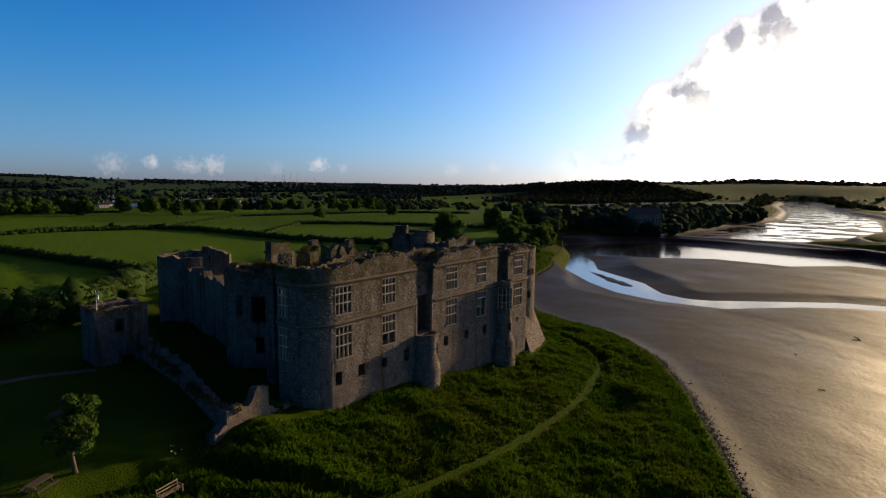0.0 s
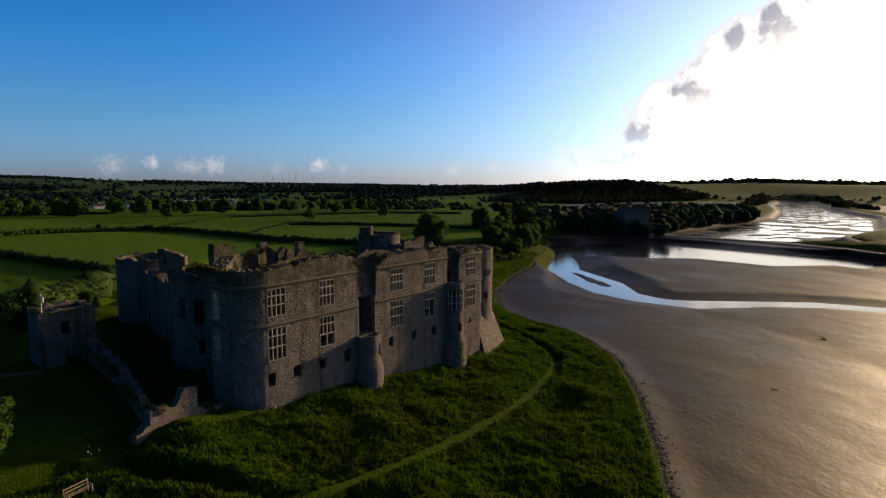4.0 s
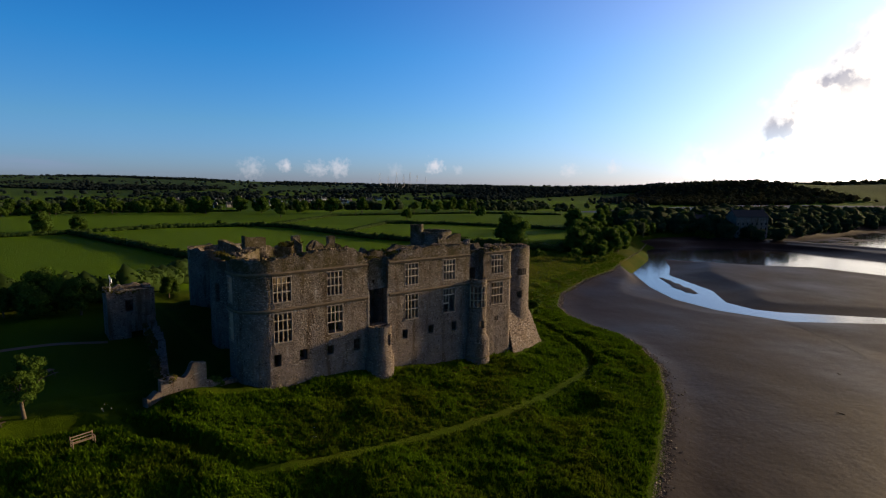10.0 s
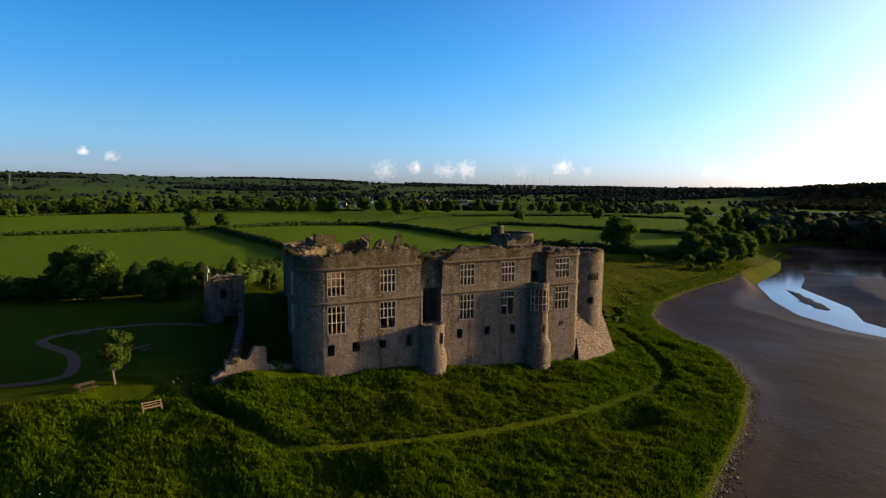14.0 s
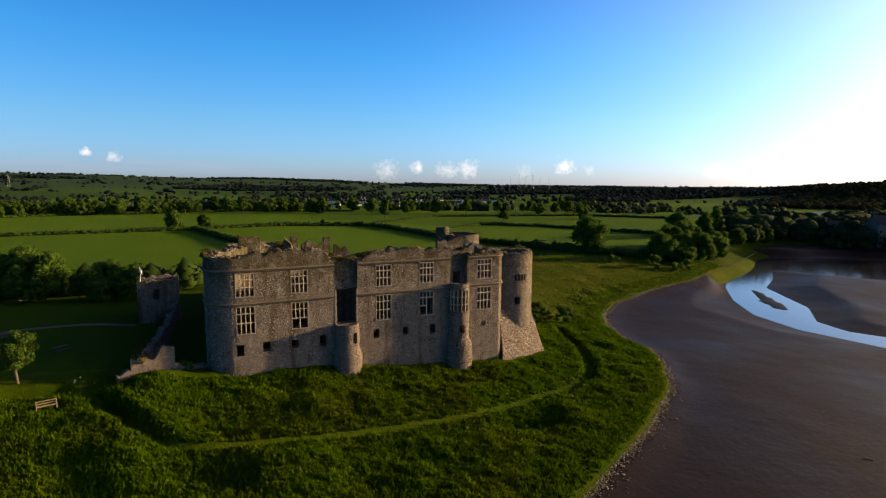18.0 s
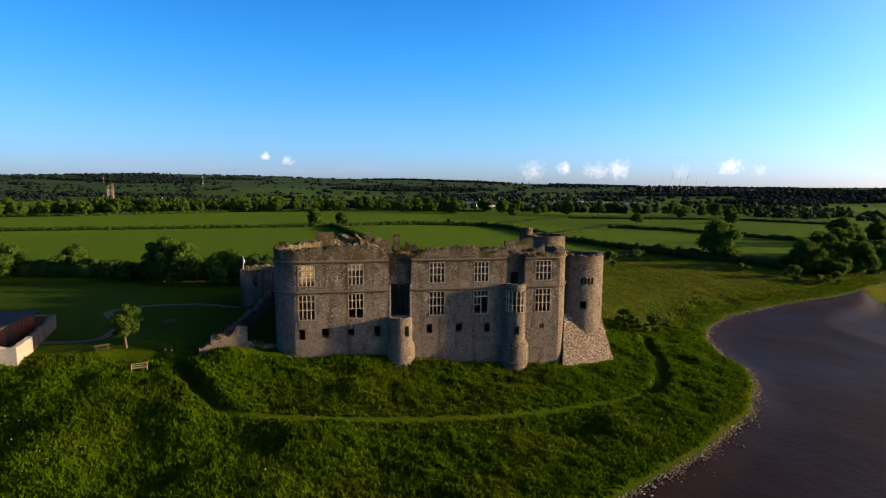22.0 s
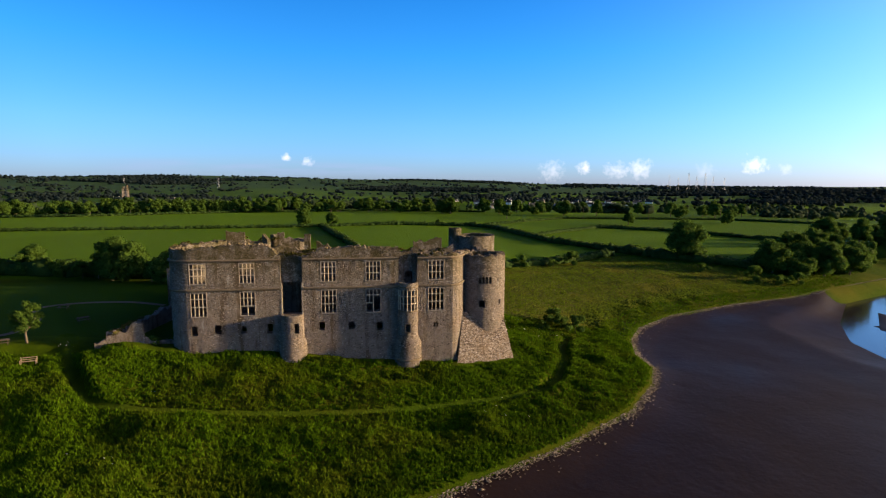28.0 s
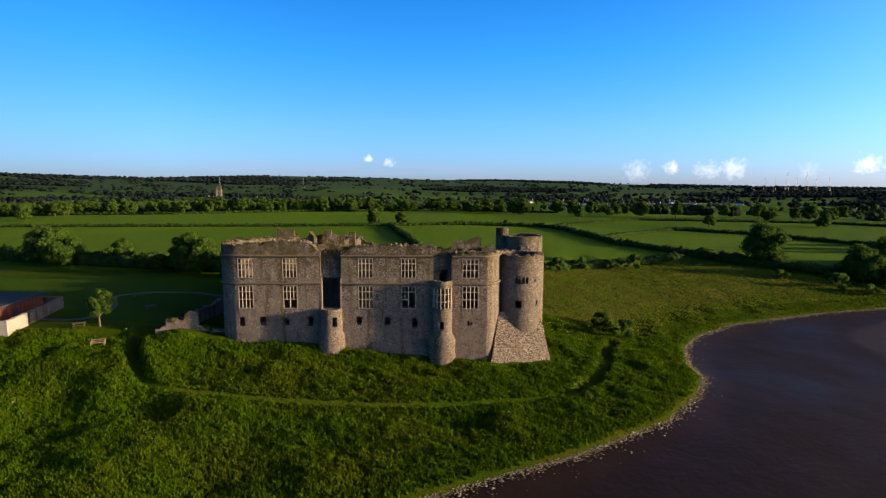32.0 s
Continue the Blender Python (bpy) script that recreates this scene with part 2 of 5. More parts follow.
def coarse_colour(make, at):
    v = stones(make, at, "F1")
    c = ramp(make, make("ShaderNodeSeparateXYZ", {0: v.outputs["Color"]}).outputs["X"], [(0.0, (0.08, 0.06, 0.042)), (0.4, (0.30, 0.235, 0.18)), (1.0, (0.74, 0.66, 0.57))])
    gap = stones(make, at, "DISTANCE_TO_EDGE").outputs["Distance"]
    c = mix(make, ramp(make, gap, [(0.03, (0.9, 0.9, 0.9)), (0.14, (0, 0, 0))]), c, (0.05, 0.034, 0.02))
    c = mix(make, ramp(make, fuzz(make, at, 0.5, 6.0), [(0.5, (0, 0, 0)), (0.68, (0.6, 0.6, 0.6))]), c, (0.24, 0.17, 0.10))
    return mix(make, 1.0, c, (0.72, 0.72, 0.77), "MULTIPLY")


coarse = material("coarse weathered stone", coarse_colour, 0.92, rubble_bump, 0.12)
stone = material("rubble stone", rubble_colour, 0.92, rubble_bump, 0.12)
dressed = material("dressed limestone", lambda k, a: mix(k, fuzz(k, a, 2.0, 6.0), (0.32, 0.255, 0.17), (0.57, 0.475, 0.345)), 0.85,
                   lambda k, a: (fuzz(k, a, 9.0), 0.02), 0.15)


surround = material("worn window stone", lambda k, a: mix(k, fuzz(k, a, 2.4, 7.0, 0.65), (0.15, 0.12, 0.09), (0.40, 0.335, 0.26)), 0.88, lambda k, a: (fuzz(k, a, 7.0), 0.03), 0.12)
# string courses: moss and the shadow beneath them, both in this dark colour
moss_shade = material("moss and shadow stone", lambda k, a: mix(k, fuzz(k, a, 1.7, 7.0, 0.7), (0.045, 0.034, 0.018), (0.26, 0.20, 0.135)), 0.95, lambda k, a: (fuzz(k, a, 5.0, 6.0), 0.06), 0.1)


def ground_colour(make, at):
    a = make("ShaderNodeAttribute", attribute_name="cover")
    rgb = make("ShaderNodeSeparateColor", {0: a.outputs["Color"]})
    n1, n2, n3 = fuzz(make, at, 0.05, 6.0), fuzz(make, at, 0.7, 7.0, 0.65), fuzz(make, at, 4.0, 5.0, 0.6)
    rough_grass = mix(make, n2, (0.014, 0.030, 0.001), (0.056, 0.088, 0.003))
    rough_grass = mix(make, ramp(make, n1, [(0.48, (0, 0, 0)), (0.7, (0.7, 0.7, 0.7))]), rough_grass, (0.080, 0.074, 0.007))
    field = mix(make, a.outputs["Alpha"], (0.030, 0.070, 0.003), (0.102, 0.186, 0.006))
    field = mix(make, calc(make, "MULTIPLY", n1, 0.5), field, (0.064, 0.116, 0.005))
    field = mix(make, calc(make, "MULTIPLY", n3, 0.35), field, (0.052, 0.096, 0.006))
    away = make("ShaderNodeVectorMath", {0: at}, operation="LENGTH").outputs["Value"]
    # from 880 m out, blue-grey distance haze is blended into the field colour
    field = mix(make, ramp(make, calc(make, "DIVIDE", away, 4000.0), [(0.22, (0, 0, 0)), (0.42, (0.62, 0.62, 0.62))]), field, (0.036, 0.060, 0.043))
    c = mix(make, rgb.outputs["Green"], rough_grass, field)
    c = mix(make, calc(make, "MULTIPLY", rgb.outputs["Blue"], n2), c, (0.115, 0.098, 0.026))
    worn = mix(make, n3, (0.030, 0.064, 0.003), (0.056, 0.094, 0.005))
    return mix(make, rgb.outputs["Red"], c, worn)


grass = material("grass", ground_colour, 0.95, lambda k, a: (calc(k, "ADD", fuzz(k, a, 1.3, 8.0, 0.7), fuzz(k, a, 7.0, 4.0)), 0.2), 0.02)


def mud_rough(make, at):
    return ramp(make, fuzz(make, at, 0.035, 6.0), [(0.35, (0.46, 0.46, 0.46)), (0.65, (0.64, 0.64, 0.64))])


mud = material("wet mud", lambda k, a: mix(k, fuzz(k, a, 0.06, 7.0, 0.6), (0.0106, 0.0064, 0.0062), (0.0190, 0.0112, 0.0108)), mud_rough,
               lambda k, a: (calc(k, "ADD", fuzz(k, a, 1.2, 6.0, 0.6), calc(k, "MULTIPLY", fuzz(k, a, 0.2, 3.0), 2.0)), 0.05), 0.06)
next(n for n in mud.node_tree.nodes if n.type == "BSDF_PRINCIPLED").inputs["Specular Tint"].default_value = (1.0, 0.78, 0.76, 1.0)
water = material("river water", lambda k, a: mix(k, fuzz(k, a, 0.1), (0.020, 0.019, 0.018), (0.034, 0.031, 0.029)), 0.10,
                 lambda k, a: (fuzz(k, a, 1.5, 4.0), 0.012), 0.38)
bark = material("bark", lambda k, a: mix(k, fuzz(k, a, 3.0), (0.06, 0.045, 0.03), (0.16, 0.125, 0.09)), 0.95, lambda k, a: (fuzz(k, a, 8.0), 0.03), 0.1)
pebble = material("shore stones", lambda k, a: mix(k, k("ShaderNodeNewGeometry").outputs["Random Per Island"], (0.05, 0.038, 0.03), (0.21, 0.175, 0.14)), 0.9, None, 0.2)
gravel = material("pale gravel", lambda k, a: mix(k, fuzz(k, a, 5.0), (0.10, 0.082, 0.062), (0.17, 0.14, 0.105)), 0.95, None, 0.1)


# ---- mesh helpers ----
def mesh_from(name, verts, faces, mat, smooth=False):
    me = bpy.data.meshes.new(name)
    me.from_pydata([tuple(v) for v in verts], [], faces)
    me.materials.append(mat)
    if smooth:
        me.polygons.foreach_set("use_smooth", [True] * len(me.polygons))
    me.update()
    return me


def mesh_np(name, verts, quads, mat, smooth=False):
    """A mesh from arrays: verts n x 3, faces m x 3 or m x 4."""
    me = bpy.data.meshes.new(name)
    n, k = quads.shape
    me.vertices.add(len(verts))
    me.vertices.foreach_set("co", np.ascontiguousarray(verts, np.float32).ravel())
    me.loops.add(n * k)
    me.loops.foreach_set("vertex_index", np.ascontiguousarray(quads, np.int32).ravel())
    me.polygons.add(n)
    me.polygons.foreach_set("loop_start", np.arange(0, n * k, k, dtype=np.int32))
    me.polygons.foreach_set("loop_total", np.full(n, k, np.int32))
    if smooth:
        me.polygons.foreach_set("use_smooth", np.ones(n, bool))
    me.materials.append(mat)
    me.update(calc_edges=True)
    me.validate()
    return me


def put(name, me, parent=None, label="", m=None):
    ob = new(name, me)
    if parent is not None:
        ob.parent = parent
    if m is not None:
        ob.matrix_basis = m
    if label:
        ob["label"] = label
    return ob


def empty(name, m=None):
    ob = new(name)
    ob.empty_display_size = 0.5
    if m is not None:
        ob.matrix_basis = m
    return ob


# ---- the lie of the land ----
POND = [(-420, -235), (-60, -72), (0, -46.5), (14, -41), (26, -34.5), (36.5, -29.3), (50.5, -22), (64.0, -13.0), (72.0, -4.0), (76.0, 3.0), (76.5, 10.0), (80.0, 19.0), (86.0, 27.5), (99.0, 37.5), (122.3, 47.2), (145.9, 54.2), (170.3, 65.6), (204.8, 80.4), (236.3, 96.8), (272.6, 103.4), (295.7, 94.6), (311.1, 59.4), (315.5, 15.4), (302.3, -26.4), (272.6, -61.6), (220.2, -115.8), (151.3, -199.7), (0, -330), (-420, -520)]
ESTUARY = [(322.1, 74.8), (399.1, 70.4), (476.1, 68.2), (608.1, 52.8), (773.1, 72.6), (1026.1, 123.2), (1268.1, 147.4), (1268.1, 103.4), (883.1, 24.2), (691.7, -26.4), (504.7, -35.2), (382.6, -15.4), (338.6, -28.6), (324.3, 15.4)]


def inside_by(poly, X, Y):
    """Distance to the outline, positive outside."""
    d = np.full(X.shape, 1e9)
    inn = np.zeros(X.shape, bool)
    for (ax, ay), (bx, by) in zip(poly, poly[1:] + poly[:1]):
        ex, ey = bx - ax, by - ay
        u = np.clip(((X - ax) * ex + (Y - ay) * ey) / (ex * ex + ey * ey), 0, 1)
        d = np.minimum(d, np.hypot(X - ax - u * ex, Y - ay - u * ey))
        cross = ((ay > Y) != (by > Y))
        with np.errstate(divide="ignore", invalid="ignore"):
            inn ^= cross & (X < (bx - ax) * (Y - ay) / (by - ay if by != ay else 1e-9) + ax)
    return np.where(inn, -d, d)


def waves(X, Y, size, seed):
    """Soft random relief, about -1 to 1."""
    r = np.random.RandomState(seed)
    z = np.zeros(X.shape)
    for i in range(14):
        a, k, p = r.uniform(0, 6.283), 6.283 / size * r.uniform(0.6, 1.7), r.uniform(0, 6.283)
        z += np.sin((X * math.cos(a) + Y * math.sin(a)) * k + p + 0.7 * np.sin((X * math.sin(a) - Y * math.cos(a)) * k * 0.6 + p))
    return z / 4.5


def smooth(a, b, x):
    t = np.clip((x - a) / (b - a), 0, 1)
    return t * t * (3 - 2 * t)


def bend(points, per=6):
    """A smooth line through points."""
    out = []
    P = [Vector(p) for p in points]
    P = [P[0] * 2 - P[1]] + P + [P[-1] * 2 - P[-2]]
    for i in range(1, len(P) - 2):
        for j in range(per):
            t = j / per
            a, b, c, d = P[i - 1], P[i], P[i + 1], P[i + 2]
            out.append(tuple(0.5 * (2 * b + (c - a) * t + (2 * a - 5 * b + 4 * c - d) * t * t + (3 * b - a - 3 * c + d) * t ** 3)))
    return out + [tuple(P[-2])]


WORN = bend([(-15.5, 4.5), (-12.9, -0.2), (-9.4, -6.5), (-7.0, -9.9), (-4.6, -12.6), (-1.8, -14.2), (5, -15.0), (12, -15.1), (20, -14.8), (27, -14.3), (34, -13.3), (41, -11.6),
             (47, -9.9), (51.7, -7.9), (55.1, -5.2), (57.4, -1.8), (59.7, 2.6), (61.5, 6.5), (62.7, 11), (65.5, 16.5)], 4)


def to_line(line, X, Y):
    d = np.full(X.shape, 1e9)
    for (ax, ay), (bx, by) in zip(line, line[1:]):
        ex, ey = bx - ax, by - ay
        u = np.clip(((X - ax) * ex + (Y - ay) * ey) / (ex * ex + ey * ey), 0, 1)
        d = np.minimum(d, np.hypot(X - ax - u * ex, Y - ay - u * ey))
    return d


MEADOW = [(54, 12), (54, 50), (52, 74), (66, 86), (92, 97), (118, 112), (126, 112), (135, 94), (150, 80), (172, 78), (200, 60), (120, 20), (80, 0)]


def height(X, Y, fine=True):
    X, Y = np.asarray(X, float), np.asarray(Y, float)
    d1, d2 = inside_by(POND, X, Y), inside_by(ESTUARY, X, Y)
    d = np.minimum(d1, d2)
    e = np.maximum(d, 0)
    rise = 0.1 * e + 0.0018 * e * e + 0.35 * smooth(0, 1.2, e)
    cap = 7.6 + 0.75 * (1 - smooth(-17, -7, X)) * (1 - smooth(40, 60, Y)) + (4.4 - 7.6) * smooth(30, 90, X) - 2.4 * smooth(60, 110, Y) * (1 - smooth(30, 90, X))
    h = -np.log(np.exp(-np.minimum(rise, 40) * 1.2) + np.exp(-cap * 1.2)) / 1.2
    h = np.where(d > 0, np.maximum(h, 0.02), -1.6 * smooth(0, 3, -d) - 4.5 * smooth(2, 8, -d) - 0.02)
    h = h - 3.3 * (1 - smooth(0, 14, e)) * smooth(190, 240, X)
    near = smooth(1.0, 5.0, e) * (1 - 0.75 * smooth(0, 6, -inside_by(MEADOW, X, Y)) * smooth(5, 14, e))
    far = np.hypot(X - 20, Y - 20)
    swell = smooth(350, 1500, far)
    out = smooth(3, 60, d)
    h = h + out * swell * (5 + 4 * waves(X, Y, 900, 5)) - 9.0 * out * smooth(380, 680, far) * (1 - smooth(1000, 1500, far))
    bearing = np.degrees(np.arctan2(Y + 44, X + 20))
    west = np.where(bearing < -90, 1.0, smooth(50, 98, bearing))
    h = h + out * smooth(1300, 3300, far) * (2 + 46 * west + (3 + 6 * west) * waves(X, Y, 2000, 9))
    h = h + smooth(4, 300, d) * smooth(850, 1350, far) * (1 - smooth(24, 36, bearing)) * (bearing > -90) * (27 + 5 * waves(X, Y, 700, 12))
    if fine:
        h = h - 0.08 * np.clip(-10 - X, 0, 22) * smooth(4, 12, e) * (1 - smooth(-12, -4, Y))
        rough = ((0.50 + 0.3 * (1 - smooth(-8, 8, X))) * waves(X, Y, 16.0, 7) * smooth(3, 9, e) + 0.2 * waves(X, Y, 7.0, 2) + 0.10 * waves(X, Y, 2.6, 3)) * near * (1 - smooth(90, 140, far))
        lawn = smooth(10, 16, Y - 0.5 * X) * (1 - smooth(-2, 3, X))
        lawn = np.maximum(lawn, smooth(-1, 4, Y) * (1 - smooth(0, 6, X)))
        off = to_line(WORN, X, Y)
        path = 1 - smooth(0.45, 1.5, off)
        ends = (1 - smooth(-5, 0, X)) * (1 - smooth(-6, 2, Y)) + smooth(50, 55, X)
        verge = np.exp(-((off - 2.0) / 0.8) ** 2)
        h = h + rough * (1 - lawn) * (1 - path) - (0.22 + 0.55 * ends) * path + 0.3 * ends * verge
    return h


def axis(lo, hi, step, first, last, grow):
    a = list(np.arange(lo, hi + 1e-6, step))
    for end, sign in ((first, -1), (last, 1)):
        s, v = step, a[0] if sign < 0 else a[-1]
        more = []
        while (v > first if sign < 0 else v < last):
            s *= grow
            v += sign * s
            more.append(v)
        a = more[::-1] + a if sign < 0 else a + more
    return np.array(a)


gx, gy = axis(-44, 92, 0.6, -4600, 4600, 1.045), axis(-44, 44, 0.6, -3000, 4600, 1.045)
GX, GY = np.meshgrid(gx, gy, indexing="ij")
GZ = height(GX, GY)
nx, ny = GX.shape
idx = np.arange(nx * ny).reshape(nx, ny)
quads = np.stack([idx[:-1, :-1], idx[1:, :-1], idx[1:, 1:], idx[:-1, 1:]], -1).reshape(-1, 4)
ground_mesh = mesh_np("ground", np.stack([GX, GY, GZ], -1).reshape(-1, 3), quads, grass, smooth=True)
cover = np.zeros((nx * ny, 4), np.float32)
far = np.hypot(GX - 20, GY - 20)
path_w = 0.6 * (1 - smooth(0.35, 0.85, to_line(WORN, GX, GY)))
fields = smooth(12, 26, np.minimum(inside_by(POND, GX, GY), inside_by(ESTUARY, GX, GY))) * smooth(0, 4, inside_by(MEADOW, GX, GY)) * np.maximum(smooth(58, 66, GY), smooth(200, 240, far))
lawn = smooth(2, 8, GY) * (1 - smooth(-2, 3, GX)) * (1 - smooth(45, 60, GY))
meadow = smooth(0, 4, -inside_by(MEADOW, GX, GY)) * smooth(8, 18, inside_by(POND, GX, GY))
FARMS = np.random.RandomState(77)
seeds = np.stack([FARMS.uniform(-3200, 3200, 420), FARMS.uniform(230, 4200, 420)], -1)
seeds = np.concatenate([seeds, np.stack([FARMS.uniform(-700, 900, 60), FARMS.uniform(250, 1100, 60)], -1)])
tones = FARMS.uniform(0.0, 1.0, len(seeds))


def parcel(X, Y):
    """Which far field a place lies in, and how near its edge."""
    one, two, who = np.full(X.shape, 1e9), np.full(X.shape, 1e9), np.zeros(X.shape, int)
    for i, (sx, sy) in enumerate(seeds):
        dist = np.hypot((X - sx) * 0.6, Y - sy)
        nearer = dist < one
        two = np.where(nearer, one, np.minimum(two, dist))
        who = np.where(nearer, i, who)
        one = np.where(nearer, dist, one)
    return who, two - one


tone = tones[parcel(GX, GY)[0]]
tone = np.where((lawn > 0.5) | (inside_by(ESTUARY, GX, GY) < 90), 0.0, tone)
# tones fade to half between 1200 and 1800 m, haze put into the colour
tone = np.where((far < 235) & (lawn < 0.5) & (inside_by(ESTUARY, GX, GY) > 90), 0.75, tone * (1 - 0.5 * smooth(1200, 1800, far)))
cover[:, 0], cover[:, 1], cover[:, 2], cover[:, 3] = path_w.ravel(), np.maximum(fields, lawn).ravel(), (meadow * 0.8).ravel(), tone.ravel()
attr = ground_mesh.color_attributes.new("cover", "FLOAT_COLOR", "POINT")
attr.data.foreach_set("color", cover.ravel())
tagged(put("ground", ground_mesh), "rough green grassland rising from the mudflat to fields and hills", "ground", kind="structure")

OUTER = [(223.1, 96.8), (215.4, 89.1), (174.7, 64.9), (159.3, 50.6), (145.5, 36.8), (134.5, 22.5), (130.7, 8.8), (132.9, -7.2), (149.4, -22.0), (158.2, -34.1), (163.7, -50.6), (168.1, -127.6), (69.1, -292.6)]
INNER = [(212.1, 74.8), (190.1, 59.4), (171.4, 49.1), (161.5, 35.2), (153.8, 24.2), (139.5, 13.2), (136.2, 3.3), (138.9, -3.3), (152.7, -20.6), (161.5, -31.9), (167.5, -50.6), (172.5, -127.6), (75.7, -294.8)]
STREAM = OUTER + INNER[::-1]
POOL = [(207.7, 83.6), (218.7, 92.4), (238.5, 102.3), (267.1, 88.0), (294.6, 57.2), (284.7, 24.2), (280.3, -3.3), (293.5, -26.4), (278.1, -44.0), (258.3, -37.4), (261.6, -26.4), (240.7, -7.7), (242.9, 23.1), (226.4, 45.1), (216.5, 64.9)]
EYOT = [(164.2, 46.2), (162.0, 41.8), (152.7, 29.1), (147.2, 22.9), (145.0, 24.7), (150.5, 34.1)]
ISLE = [(212.1, 71.5), (225.3, 44.0), (241.8, 22.0), (239.6, -8.8), (259.4, -28.6), (256.1, -39.6), (273.7, -48.4), (223.1, -116.6), (170.3, -61.6), (164.8, -37.4), (153.8, -22.0), (140.6, -4.4), (137.8, 3.3), (141.7, 12.1), (154.9, 23.1), (163.7, 35.2), (173.6, 48.4), (192.3, 59.4)]


def mud_z(X, Y):
    """The mud: it falls gently from the shore to the stream, which lies in a cut of its own."""
    X, Y = np.asarray(X, float), np.asarray(Y, float)
    wet = np.minimum(inside_by(POOL, X, Y), inside_by(STREAM, X, Y))
    wet = np.where(inside_by(EYOT, X, Y) < 0.4, 3.0, wet)
    tide = inside_by(ESTUARY, X, Y)
    bars = smooth(-0.75, 0.35, waves(X * 0.75, Y * 0.22, 34, 8) + 0.8 * waves(X + 0.5 * Y, Y * 0.35 - 0.2 * X, 15, 18) + 0.5 * smooth(660, 990, X))
    inner = np.maximum(-inside_by(POND, X, Y), 0)
    z = -0.02 - 0.5 * smooth(0, 4, inner) - 2.6 * np.minimum(inner / 52, 1) - 3.05 * smooth(-6, 2, -tide)
    z = np.maximum(z, -3.1)
    z = z + 0.6 * smooth(0, 5, -inside_by(ISLE, X, Y)) + 0.05 * waves(X, Y, 26, 4) + 0.02 * waves(X, Y, 8, 6) - 0.62 * smooth(0, 8, -tide) * bars
    return np.minimum(z, -3.52 + 0.06 * np.maximum(wet, -2.5) + 0.0042 * np.maximum(wet, 0) ** 2 + 3.5 * (1 - smooth(0, 14, inner)) * smooth(1, 9, wet) * (tide > 4))


mx, my = axis(20, 310, 1.5, -600, 1400, 1.025), axis(-90, 115, 1.5, -600, 320, 1.08)
MX, MY = np.meshgrid(mx, my, indexing="ij")
MZ = mud_z(MX, MY)
idx = np.arange(MX.size).reshape(MX.shape)
quads = np.stack([idx[:-1, :-1], idx[1:, :-1], idx[1:, 1:], idx[:-1, 1:]], -1).reshape(-1, 4)
tagged(put("mudflat", mesh_np("mudflat", np.stack([MX, MY, MZ], -1).reshape(-1, 3), quads, mud, True)), "smooth wet brown mudflat of the drained tidal pond", "mudflat", kind="structure")
tagged(put("river_water", mesh_from("river_water", [(60, -600, -3.4), (1350, -600, -3.4), (1350, 220, -3.4), (60, 220, -3.4)], [(0, 1, 2, 3)], water)),
       "shallow silvery water winding through the mud", "water", kind="structure")


# ---- castle ----
def ragged(x, z, size=0.35, seed=0):
    rough = noise.noise((x * 0.9, seed * 7.3, 1.7)) + 0.6 * noise.noise((x * 2.7, seed * 3.1, 4.2))
    return z + size * (rough + 0.55 * noise.cell((x * 1.6, seed * 2.0, 0.5)) - 0.3 + 0.5 * noise.noise((x * 7.1, seed, 8.0)))


def run(points):
    """A line through plan points, walked by length: gives place and outward normal (to the right of the way)."""
    pts = [Vector(p) for p in points]
    acc = [0.0]
    for a, b in zip(pts, pts[1:]):
        acc.append(acc[-1] + (b - a).length)

    def at(s):
        i = min(max(next((k for k in range(1, len(acc)) if acc[k] >= s), len(acc) - 1), 1), len(acc) - 1)
        a, b = pts[i - 1], pts[i]
        d = (b - a) / max((b - a).length, 1e-6)
        return a + d * (s - acc[i - 1]), Vector((d.y, -d.x))
    return at, acc


def ring(cx, cy, r, a0, a1, n=48):
    return [(cx + r * math.cos(radians(a0 + (a1 - a0) * i / n)), cy + r * math.sin(radians(a0 + (a1 - a0) * i / n))) for i in range(n + 1)]


